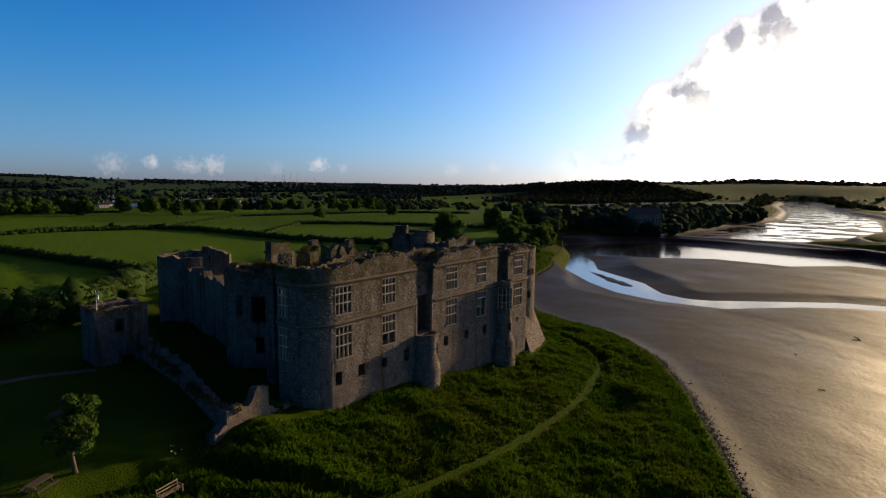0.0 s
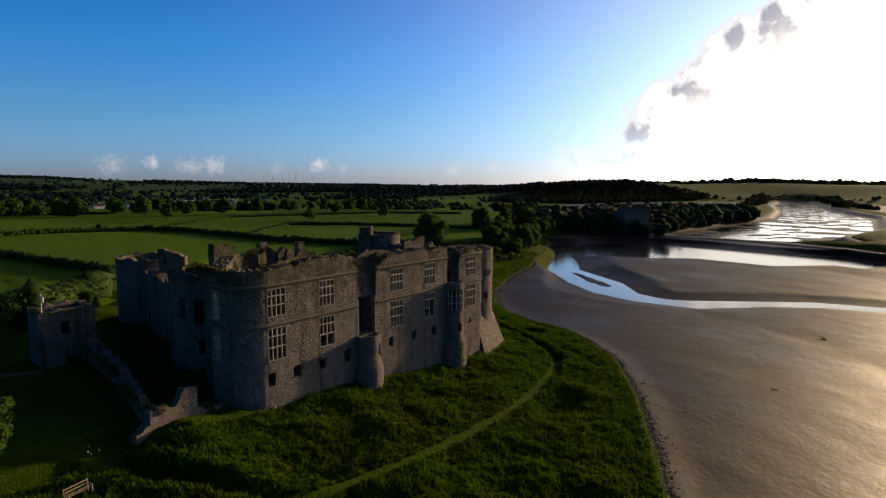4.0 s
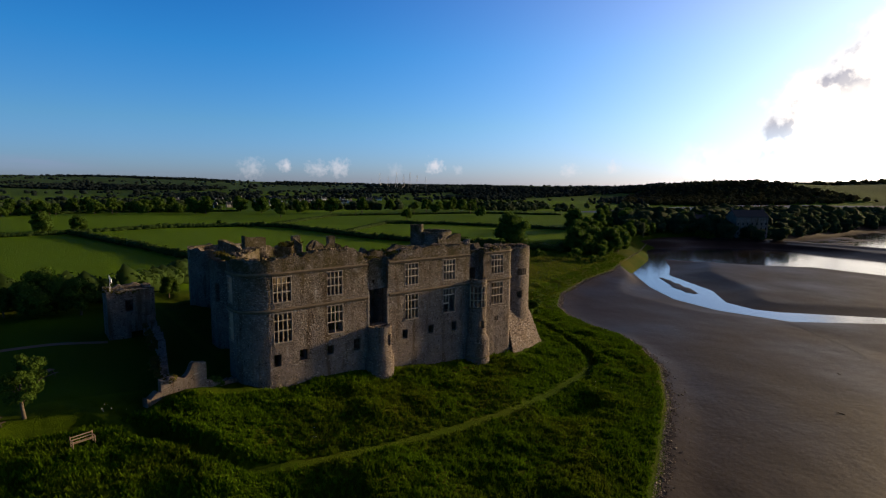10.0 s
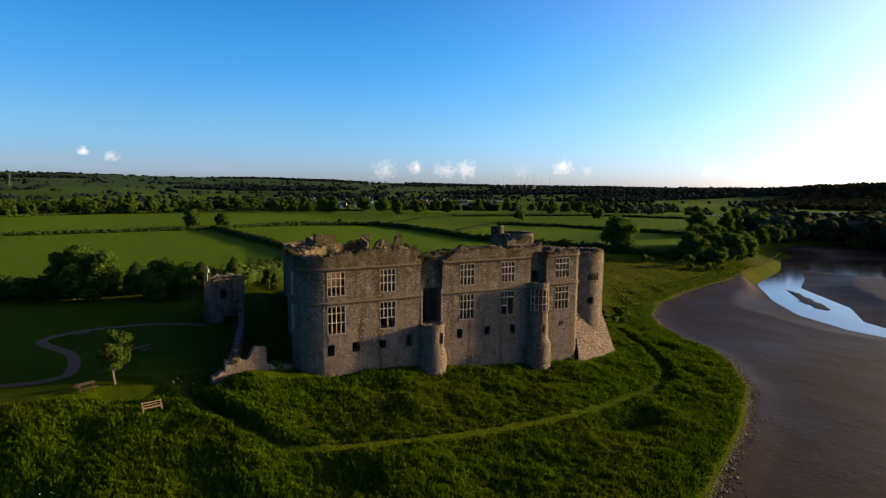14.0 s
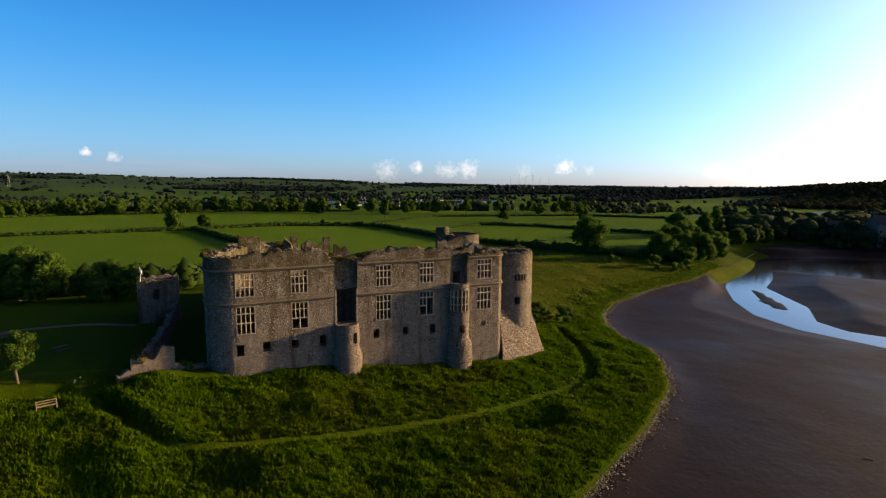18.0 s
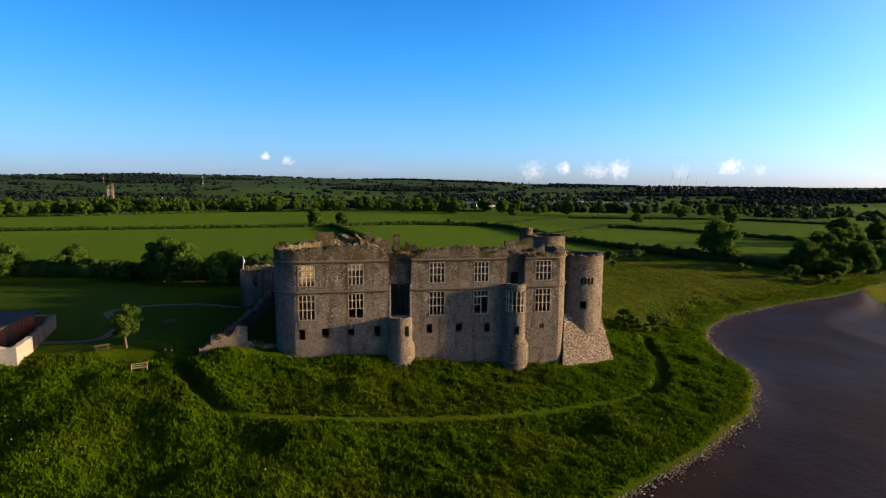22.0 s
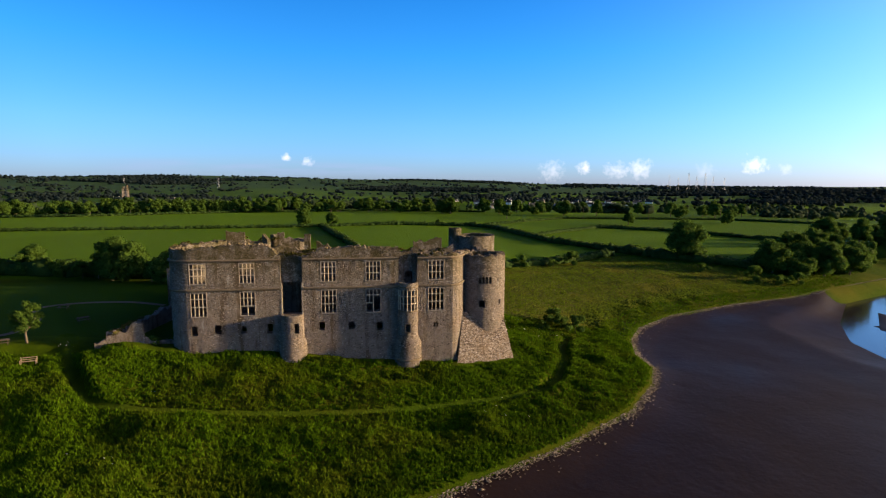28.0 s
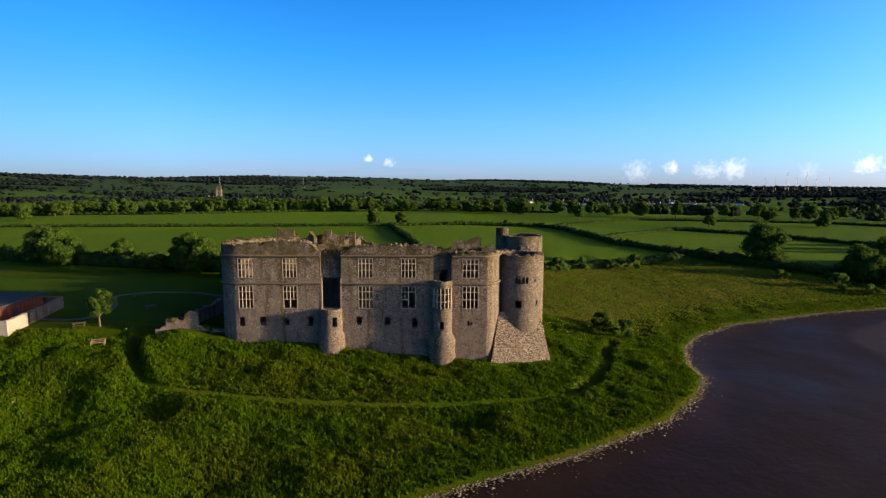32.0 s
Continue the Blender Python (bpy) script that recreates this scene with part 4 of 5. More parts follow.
masonry("wall_fragment", [(36.2, 11.6), (41.0, 11.6)], 18.0, lambda s: ragged(s, 21.2 + 0.5 * float(smooth(2.6, 3.8, s)), 0.35, 35), 0.8, (), castle, step=0.3)
masonry("cross_wall", [(20.4, 1.4), (20.4, 11)], 1.5, lambda s: ragged(s, 17.6, 0.3, 36), 0.9, (), castle, step=0.6)
masonry("cross_wall", [(36.6, 1.4), (36.6, 11)], 1.5, lambda s: ragged(s, 20.0, 0.3, 37), 0.9, (), castle, step=0.6)
masonry("cross_wall", [(32.4, 11), (32.4, 1.4)], 1.5, lambda s: ragged(s, 20.2, 0.3, 38), 0.9, (), castle, step=0.6)
masonry("recess_wall", [(15.6, 4.2), (20.3, 4.2)], 1.5, lambda s: ragged(s, 17.5, 0.3, 39), 0.8, (), castle, step=0.4)
masonry("recess_wall", [(15.9, 0.5), (19.4, 0.52)], 16.4, lambda s: ragged(s, 20.3, 0.35, 42), 0.7, [(1.2, 1.5, 17.2, 17.6)], castle, "upper wall of the recess above a dark gap", step=0.3)
masonry("recess_wall", [(32.6, 1.1), (36.3, 1.1)], 1.5, lambda s: ragged(s, 20.4, 0.3, 40), 0.8, [(1.4, 2.6, 15.8, 17.6)], castle, step=0.4)
masonry("tall_fragment", [(8.4, 37.0), (11.4, 34.6)], 5.0, lambda s: ragged(s, 20.3 - 0.35 * s, 0.3, 41), 1.6, [(0.9, 1.2, 17.6, 18.8)], castle, step=0.4)

# ---- trees, hedges, woods ----
def leaf_material(name, dark, light, scale=0.4, patch=None, through_leaf=0.3, gloss=0.08):
    m = bpy.data.materials.new(name)
    m.use_nodes = True
    t = m.node_tree
    t.nodes.clear()
    k = nodes_of(t)
    geo = k("ShaderNodeNewGeometry")
    c = mix(k, fuzz(k, geo.outputs["Position"], scale, 3.0), dark, light)
    if patch:
        c = mix(k, ramp(k, fuzz(k, geo.outputs["Position"], 0.09, 5.0), [(0.5, (0, 0, 0)), (0.66, (0.8, 0.8, 0.8))]), c, patch)
    c = mix(k, calc(k, "MULTIPLY", geo.outputs["Random Per Island"], 0.5), c, tuple(v * 1.5 for v in light))
    a = k("ShaderNodeBsdfPrincipled", {"Base Color": c, "Roughness": 0.85, "Specular IOR Level": gloss})
    b = k("ShaderNodeBsdfTranslucent", {"Color": c})
    both = k("ShaderNodeMixShader", {0: through_leaf, 1: a.outputs[0], 2: b.outputs[0]})
    k("ShaderNodeOutputMaterial", {"Surface": both.outputs[0]})
    return m


foliage = leaf_material("tree leaves", (0.016, 0.040, 0.006), (0.078, 0.132, 0.017), 0.4, None, 0.42)
hedge_leaf = leaf_material("hedge leaves", (0.012, 0.028, 0.006), (0.040, 0.070, 0.012))
# far leaves are bluer and paler: distance haze put into their colour
far_leaf = leaf_material("hazed distant leaves", (0.026, 0.048, 0.026), (0.070, 0.102, 0.045), 0.05, None, 0.68)
blade = leaf_material("grass blades", (0.015, 0.038, 0.001), (0.064, 0.120, 0.003), 0.5, (0.070, 0.074, 0.005), 0.3, 0.02)
ICO = bmesh.new()
bmesh.ops.create_icosphere(ICO, subdivisions=2, radius=1.0)
ICO_V = np.array([v.co[:] for v in ICO.verts])
ICO_F = np.array([[v.index for v in f.verts] for f in ICO.faces])
ICO.free()
ICO1 = bmesh.new()
bmesh.ops.create_icosphere(ICO1, subdivisions=1, radius=1.0)
ICO1_V = np.array([v.co[:] for v in ICO1.verts])
ICO1_F = np.array([[v.index for v in f.verts] for f in ICO1.faces])
ICO1.free()


def cards(r, centres, normals, size):
    """Small four-cornered leaf sprays, as triangles, at given places."""
    n = len(centres)
    d = normals + r.normal(0, 0.6, (n, 3))
    d /= np.linalg.norm(d, axis=1)[:, None]
    a = np.cross(d, r.normal(0, 1, (n, 3)))
    a /= np.linalg.norm(a, axis=1)[:, None]
    b = np.cross(d, a)
    s = (size * r.uniform(0.6, 1.4, n))[:, None]
    v = np.stack([centres - a * s, centres - b * s * 0.55 + d * s * 0.2, centres + a * s, centres + b * s * 0.55 + d * s * 0.2], 1).reshape(-1, 3)
    q = np.arange(n * 4).reshape(n, 4)
    return v, np.concatenate([q[:, [0, 1, 2]], q[:, [0, 2, 3]]])


def crown_mesh(name, seed, h, w, low, clumps, leaves, size, mat, core=0.74):
    """A crown of leafy clumps with gaps and an uneven outline; low: where it begins, as a share of the height."""
    r = np.random.RandomState(seed)
    V, F, base = [], [], 0
    for i in range(clumps):
        t = r.uniform(0, 1)
        z = h * (low + (1 - low) * (0.12 + 0.76 * t))
        reach = w * math.sqrt(max(0.05, 1 - (2 * (0.12 + 0.76 * t) - 0.85) ** 2)) * 0.72
        a = r.uniform(0, 6.283)
        d = reach * math.sqrt(r.uniform(0.05, 1))
        c = np.array([d * math.cos(a), d * math.sin(a), z])
        rad = w * r.uniform(0.18, 0.34)
        bump = 1 + 0.16 * np.sin(ICO_V * 5.1 + r.uniform(0, 6, 3)).sum(1)
        v = ICO_V * rad * core * bump[:, None] * (1, 1, 0.82) + c
        V.append(v), F.append(ICO_F + base)
        base += len(v)
        n = leaves // clumps
        out = r.normal(0, 1, (n, 3))
        out /= np.linalg.norm(out, axis=1)[:, None]
        v, f = cards(r, c + out * rad * r.uniform(core, 1.14, n)[:, None] * (1, 1, 0.85), out, size)
        V.append(v), F.append(f + base)
        base += len(v)
    return mesh_np(name, np.concatenate(V), np.concatenate(F), mat)


def limb(a, b, r0, r1, sides=7):
    a, b = Vector(a), Vector(b)
    d = (b - a).normalized()
    u = d.orthogonal().normalized()
    v = d.cross(u)
    out, faces, steps = [], [], 4
    for i in range(steps + 1):
        t = i / steps
        c = a.lerp(b, t) + u * 0.12 * math.sin(t * 3.1) * (b - a).length * 0.3
        rr = r0 + (r1 - r0) * t
        out += [tuple(c + (u * math.cos(6.283 * k / sides) + v * math.sin(6.283 * k / sides)) * rr) for k in range(sides)]
    for i in range(steps):
        faces += [[i * sides + k, i * sides + (k + 1) % sides, (i + 1) * sides + (k + 1) % sides, (i + 1) * sides + k] for k in range(sides)]
    return mesh_from("limb", out, faces, bark, True)


def tree(seed, h, w, low=0.22, clumps=16, leaves=2600, size=0.32, name="tree", limbs=4, core=0.74):
    r = random.Random(seed)
    t = empty(name)
    put("trunk", limb((0, 0, -0.6), (0.2, 0.1, h * 0.55), h * 0.032, h * 0.014), t)
    for i in range(limbs):
        a = 6.283 * i / limbs + r.uniform(-0.5, 0.5)
        z = h * (low + r.uniform(0.02, 0.16))
        put("limb", limb((0.1, 0, z), (w * 0.6 * math.cos(a), w * 0.6 * math.sin(a), z + h * r.uniform(0.18, 0.34)), h * 0.014, h * 0.005, 6), t)
    put("crown", crown_mesh("crown", seed, h, w, low, clumps, leaves, size, foliage, core), t)
    return t


def bush(seed, h, w):
    t = empty("bush")
    put("stem", limb((0, 0, -0.4), (0.1, 0, h * 0.6), 0.08, 0.03), t)
    put("crown", crown_mesh("crown", seed, h, w, 0.0, 9, 1300, 0.2, foliage), t)
    return t


def ground_z(x, y):
    return float(height(np.array([x]), np.array([y]), False)[0])


KINDS = [tree(1, 10, 5.2, 0.16, 36, 9000, 0.27), tree(2, 11, 5.8, 0.1, 42, 10500, 0.27), tree(3, 12, 4.6, 0.14, 34, 9000, 0.27), tree(4, 9, 5.6, 0.08, 38, 9500, 0.27)]
SHRUBS = [bush(11, 3.2, 2.2), bush(12, 2.6, 2.4)]
SAPLING = tree(21, 5.2, 2.0, 0.26, 24, 5200, 0.115, "tree", 6, 0.35)
used = set()


def plant(kinds, i, x, y, scale, label, category, group="", turn=None):
    src = kinds[i]
    m = pose(x, y, ground_z(x, y) - 0.1, 0, 0, turn if turn is not None else (x * 37 + y * 53) % 360)
    if src.name in used:
        ob = copy_thing(src, m)
    else:
        used.add(src.name)
        ob = src
        ob.matrix_basis = m
    ob.scale = (scale, scale, scale)
    return tagged(ob, label, category, group)


LAWN_TREES = [(-55, 68.5, 1, 0.72), (-73, 70, 3, 1.15), (-80, 73, 1, 1.0), (-27.5, 55.5, 3, 1.05), (-31.5, 57, 1, 0.95), (-63, 71, 0, 0.42), (-70, 73, 3, 0.42), (-46, 64, 3, 0.45), (-40, 61, 0, 0.45), (-36, 60, 2, 0.4), (-16, 49.5, 3, 0.85), (-11, 47.5, 0, 0.65),
              (-5, 52, 3, 0.45), (4, 55, 0, 0.42), (-82, 77, 1, 0.55), (-94, 83, 0, 0.5), (-108, 90, 3, 0.6), (-50, 66, 2, 0.4), (-59, 70, 3, 0.4), (-21, 52.5, 0, 0.5)]
for x, y, k, sc in LAWN_TREES:
    plant(KINDS, k, x, y, sc, "leafy green tree in the row beyond the lawn", "tree", "trees beyond the lawn")
plant([SAPLING], 0, -18.9, 1.7, 1.2, "young light-green tree on the lawn by a picnic table", "tree")
RIVER_TREES = [(157, 78, 1, 1.0), (163, 74, 3, 0.95), (168, 80, 0, 1.05), (174, 76, 1, 1.0), (180, 82, 2, 0.9), (187, 80, 3, 1.1), (195, 86, 1, 0.95), (203, 90, 2, 0.85), (236, 108, 0, 0.9), (246, 113, 1, 0.8), (257, 112, 2, 0.85), (267, 114, 3, 0.8), (176, 92, 0, 1.15), (188, 96, 1, 1.1), (200, 102, 0, 1.0), (238, 128, 2, 1.1), (252, 134, 3, 1.0), (267, 132, 1, 1.0), (282, 128, 0, 0.9), (230, 139, 1, 1.1), (247, 152, 3, 1.2), (274, 150, 2, 1.1), (291, 145, 1, 1.0), (307, 132, 0, 0.9), (320, 123, 3, 0.8), (333, 110, 1, 0.9), (353, 106, 2, 0.8), (296, 111, 3, 0.7), (319, 106, 1, 0.75), (324, 95, 3, 0.6), (291, 119, 0, 0.9), (309, 116, 2, 0.9), (323, 114, 0, 0.95)]
for x, y, k, sc in RIVER_TREES:
    plant(KINDS, k, x, y, sc, "broad dark-green tree in the wood by the mudflat", "tree", "trees of the waterside wood")
for x, y, k, sc in ((139.5, 97, 1, 1.3), (197, 258, 0, 0.8), (270, 262, 3, 0.9), (-10, 252, 1, 0.95), (6, 268, 3, 0.85), (132, 323, 2, 0.95), (-242, 276, 1, 1.0), (72, 262, 0, 0.4)):
    plant(KINDS, k, x, y, sc, "lone broad-crowned tree standing in a hedge of the fields", "tree", "field trees")
for x, y, k, sc in ((68, 80, 0, 1.3), (76, 85, 1, 1.4), (94, 89, 0, 1.5), (87, 87, 1, 0.9), (143, 68, 0, 1.5), (149, 64, 1, 1.1), (132, 76, 1, 1.0), (156, 66, 0, 1.2), (66, 25.5, 1, 1.1), (68.5, 20, 0, 1.15), (67, 23, 1, 0.8),
                    (-2.2, 1.8, 1, 0.5), (62, 20, 0, 0.6), (292, 97, 0, 2.2), (298, 96, 1, 2.0), (304, 95, 0, 2.4), (333, 78, 1, 2.0), (337, 84, 0, 2.6)):
    plant(SHRUBS, k, x, y, sc, "round green bush on the grassy shore", "bush", "shore bushes")


def hedge(line, tall, half, label="clipped dark-green field hedge", gaps=()):
    r = np.random.RandomState(int(abs(line[0][0]) * 7 + abs(line[-1][1])))
    V, F, base = [], [], 0
    at, acc = run(line)
    steps = [at(q)[0] for q in np.arange(0.0, acc[-1], half * 1.25)]
    levels = height(np.array([p.x for p in steps]), np.array([p.y for p in steps]), False)
    for p, z in zip(steps, levels):
        k = tall * r.uniform(0.75, 1.2)
        c = np.array([p.x + r.uniform(-0.3, 0.3), p.y + r.uniform(-0.3, 0.3), z + k * 0.4])
        bump = 1 + 0.14 * np.sin(ICO1_V * 4.3 + r.uniform(0, 6, 3)).sum(1) + r.uniform(-0.15, 0.15, len(ICO1_V))
        v = ICO1_V * bump[:, None] * (half * 1.5, half * 1.5, k * 0.62) + c
        V.append(v), F.append(ICO1_F + base)
        base += len(v)
        m = 12 if tall < 2.5 else 60
        out = r.normal(0, 1, (m, 3))
        out /= np.linalg.norm(out, axis=1)[:, None]
        out[:, 2] = abs(out[:, 2])
        v, f = cards(r, c + out * (half * 1.5, half * 1.5, k * 0.62), out, 0.4)
        V.append(v), F.append(f + base)
        base += len(v)
    return tagged(put("hedge", mesh_np("hedge", np.concatenate(V), np.concatenate(F), hedge_leaf)), label, "hedge", "field hedges", "stuff")


hedge([(1, 250), (10, 205), (20, 158), (27, 112), (30, 95)], 2.2, 1.4)
hedge([(-330, 212), (-214, 226), (-120, 236), (-15, 246), (30, 258)], 1.7, 1.3)
hedge([(30, 258), (49, 262), (92, 258), (103, 235), (111, 157), (117, 145), (126, 118)], 2.4, 1.5)
hedge([(126, 118), (135, 99), (142, 90), (152, 84), (170, 84)], 3.2, 2.2, "tall overgrown dark hedge beside the meadow")
hedge([(46, 70), (60, 80), (94, 95), (118, 112)], 2.4, 1.6, "low straggling hedge above the meadow")
hedge([(170, 241), (187, 217), (196, 214), (222, 150), (228, 140)], 1.8, 1.4)
hedge([(103, 262), (176, 325), (240, 310), (298, 296), (340, 240)], 1.6, 1.4)
hedge([(112, 190), (165, 236), (190, 222)], 1.5, 1.3)
hedge([(-327, 362), (-188, 362), (-46, 440), (60, 470), (140, 440)], 2.0, 1.8)
hedge([(-30, 62), (-60, 70), (-110, 92), (-190, 110)], 3.8, 2.2, "dark overgrown hedge along the lane beyond the lawn")
hedge([(-30, 62), (-2, 60), (30, 95)], 4.6, 2.4, "dark overgrown hedge along the lane beyond the lawn")

# the nearest belt of trees beyond the fields
r = np.random.RandomState(15)
belt_n = 0
while belt_n < 230:
    a, dist = radians(r.uniform(46, 128)), r.uniform(455, 600)
    x, y = -20 + dist * math.cos(a), -44 + dist * math.sin(a)
    if float(waves(np.array([x]), np.array([y]), 130, 44)[0]) < -0.55 or (x > 110 and r.uniform() < 0.72):
        continue
    plant(KINDS, int(r.randint(4)), x, y, r.uniform(0.7, 1.25), "broad green tree in the belt beyond the fields", "tree", "trees of the far belt")
    belt_n += 1

# far woods and hedgerow trees, too many to count
px, py = [], []
for n, r0, r1, a0, a1 in ((30000, 560, 1500, 30, 142), (95000, 1400, 3700, 30, 142), (13000, 900, 1750, -12, 33), (1500, 330, 640, 10, 24), (1500, 250, 460, 14, 32)):
    rr, aa = r.uniform(r0, r1, n), np.radians(r.uniform(a0, a1, n))
    px.append(-20 + rr * np.cos(aa)), py.append(-44 + rr * np.sin(aa))
group = np.concatenate([np.full(len(p), i) for i, p in enumerate(px)])
px, py = np.concatenate(px), np.concatenate(py)
far_p = np.hypot(px + 20, py + 44)
who, margin = parcel(px, py)
wood_here = waves(px, py, 420, 21) + 0.5 * waves(px, py, 150, 22)
shore_far = np.minimum(inside_by(POND, px, py), inside_by(ESTUARY, px, py))
chance = r.uniform(0, 1, len(px))
planted = (tones[who] * 7.13) % 1.0 < np.where(group == 0, 0.25, 0.17)
close = 1 - smooth(640, 900, far_p)
open_land = (group < 2) & ((margin < 3 + far_p / 600) & (chance < np.where(group == 0, 0.45, 0.2)) | planted & (far_p > 700) & (chance < np.where(group == 0, 0.5, 0.9)) | (wood_here + 0.9 * close * (1 - 0.8 * smooth(0, 260, px)) > 0.75) & (far_p < 900) & (chance < 0.6))
open_land &= ~((px > 120) & (px < 520) & (py > 470) & (py < 860) & (chance > 0.12))
keep = open_land | (group == 2) & (shore_far > 10) & ((margin < 5) & (chance < 0.5) | ((tones[who] * 7.13) % 1.0 < 0.09) & (chance < 0.9) | (shore_far < 45) & (chance < 0.4) | (far_p > 1640) & (chance < 0.6)) | (group == 3) & (shore_far > 4) & (shore_far < 70) & ((wood_here > -0.1) | (shore_far < 25)) & (chance < 0.6) | (group == 4) & (shore_far > 12) & (py > 96) & (py < 215) & (px > 205) & ((wood_here > 0.1) | (margin < 6)) & (chance < 0.4)
V, F, base = [], [], 0
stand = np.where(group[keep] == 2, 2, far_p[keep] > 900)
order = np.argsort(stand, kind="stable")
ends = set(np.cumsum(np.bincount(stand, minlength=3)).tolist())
# hill and estuary woods: blue and pale sunward haze painted into the leaf colours
hazed_hill_leaf = leaf_material("hazed hillside leaves", (0.030, 0.048, 0.050), (0.048, 0.072, 0.070), 0.02, None, 0.8)
WOODS = [("woodland", far_leaf, "dark-green woods and hedgerow trees across the plain"), ("hill_woodland", hazed_hill_leaf, "distant woods on the low hills, blue haze in the leaf colour"),
         ("estuary_woodland", leaf_material("hazed sunward leaves", (0.070, 0.082, 0.050), (0.110, 0.120, 0.075), 0.02, None, 0.9), "woods on the hill above the estuary, pale haze in the leaf colour")]
count = 0
for x, y, dist, zz, g in zip(px[keep][order], py[keep][order], far_p[keep][order], height(px[keep], py[keep], False)[order], group[keep][order]):
    size = r.uniform(2.6, 5.6) * (1.0 + 0.45 * float(smooth(900, 2500, dist)))
    near_one = dist < 620
    for j in range(4 if near_one else 2 if dist < 1300 else 1 + (r.uniform() < 0.4)):
        rad = size * r.uniform(0.45, 0.85)
        c = np.array([x + r.uniform(-0.7, 0.7) * size, y + r.uniform(-0.7, 0.7) * size, zz + size * (0.5 + (0.3 if near_one else 0.42) * j)])
        base_v, base_f = (ICO_V, ICO_F) if near_one else (ICO1_V, ICO1_F)
        bump = 1 + 0.17 * np.sin(base_v * 4.7 + r.uniform(0, 6, 3)).sum(1) + r.uniform(-0.26, 0.26, len(base_v))
        wide = 1.4 if dist > 1250 else 1.1
        V.append(base_v * bump[:, None] * rad * (wide, wide, 0.85) + c), F.append(base_f + base)
        base += len(base_v)
        if near_one:
            m = 60
            out = r.normal(0, 1, (m, 3))
            out /= np.linalg.norm(out, axis=1)[:, None]
            v, f = cards(r, c + out * rad * (wide, wide, 0.85), out, 0.6)
            V.append(v), F.append(f + base)
            base += len(v)
    count += 1
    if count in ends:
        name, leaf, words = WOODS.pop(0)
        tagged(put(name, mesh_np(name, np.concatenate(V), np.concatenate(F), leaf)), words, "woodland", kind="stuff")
        V, F, base = [], [], 0


# plants rooted on the broken wall tops
r = np.random.RandomState(31)
V, F, base = [], [], 0
for line, z0, n in (([(0.6, 9), (0.6, 3), (2.5, 1.0), (15.8, 0.5)], 21.6, 130), ([(19.4, 0.6), (32.8, 0.6)], 21.2, 80), ([(36, 0.6), (41, 0.7)], 20.4, 30), ([(3, 11.9), (42, 11.9)], 19.8, 150),
                    ([(5.5, 14.9), (13.3, 14.9)], 21.6, 60), ([(2.5, 17), (6, 20.5)], 19.5, 30), ([(-4.8, 27.5), (-5.6, 16), (-7.9, 2)], 9.8, 110), ([(-7.9, 0.6), (-3.5, 1.3)], 9.9, 25), ([(-8.8, 28.6), (-3.6, 28.6)], 14.6, 30), ([(-8.8, 28.6), (-8.8, 32.6)], 14.6, 25), ([(15.8, 3.9), (20, 3.9)], 20.2, 40)):
    at, acc = run(line)
    for i in range(n):
        p, nn = at(r.uniform(0, acc[-1]))
        if noise.noise((p.x * 0.35, p.y * 0.35, 5.0)) < -0.12:
            continue
        c = np.array([p.x + r.normal(0, 0.25), p.y + r.normal(0, 0.25), ragged(p.x, z0, 0.2, 1) - r.uniform(0.1, 0.5)])
        m = 14
        out = r.normal(0, 1, (m, 3))
        out /= np.linalg.norm(out, axis=1)[:, None]
        out[:, 2] = abs(out[:, 2])
        v, f = cards(r, c + out * 0.28 * (1.3, 1.3, 0.9), out, 0.16)
        V.append(v), F.append(f + base)
        base += len(v)
wall_leaf = leaf_material("wall plants", (0.035, 0.036, 0.008), (0.095, 0.082, 0.018), 0.9)
tagged(put("wall_plants", mesh_np("wall_plants", np.concatenate(V), np.concatenate(F), wall_leaf)), "tufts of dry grass and weeds rooted on the wall tops", "plants", kind="stuff")

# rough grass of the bank and meadow
r = np.random.RandomState(41)


def tufts(n, x0, x1, y0, y1, tall, test):
    x, y = r.uniform(x0, x1, n), r.uniform(y0, y1, n)
    ok = test(x, y)
    x, y = x[ok], y[ok]
    z = height(x, y)
    n = len(x)
    k = 5
    a = r.uniform(0, 6.283, (n, k))
    big = 0.66 + 0.25 * np.clip(waves(x, y, 5.0, 33) + 0.3, 0, 1.5) + 0.35 * np.clip(waves(x, y, 1.9, 34), 0, 1.2)
    h = tall * big[:, None] * r.uniform(0.5, 1.15, (n, k))
    lean = h * r.uniform(0.3, 0.9, (n, k))
    w = 0.07 + 0.08 * r.uniform(0, 1, (n, k))
    bx, by = x[:, None] + 0.14 * np.cos(a * 3), y[:, None] + 0.14 * np.sin(a * 3)
    p0 = np.stack([bx - w * np.sin(a), by + w * np.cos(a), np.repeat(z[:, None] - 0.12, k, 1)], -1)
    p1 = np.stack([bx + w * np.sin(a), by - w * np.cos(a), np.repeat(z[:, None] - 0.12, k, 1)], -1)
    p2 = np.stack([bx + lean * np.cos(a), by + lean * np.sin(a), z[:, None] + h], -1)
    v = np.stack([p0, p1, p2], 2).reshape(-1, 3)
    return v, np.arange(len(v)).reshape(-1, 3)


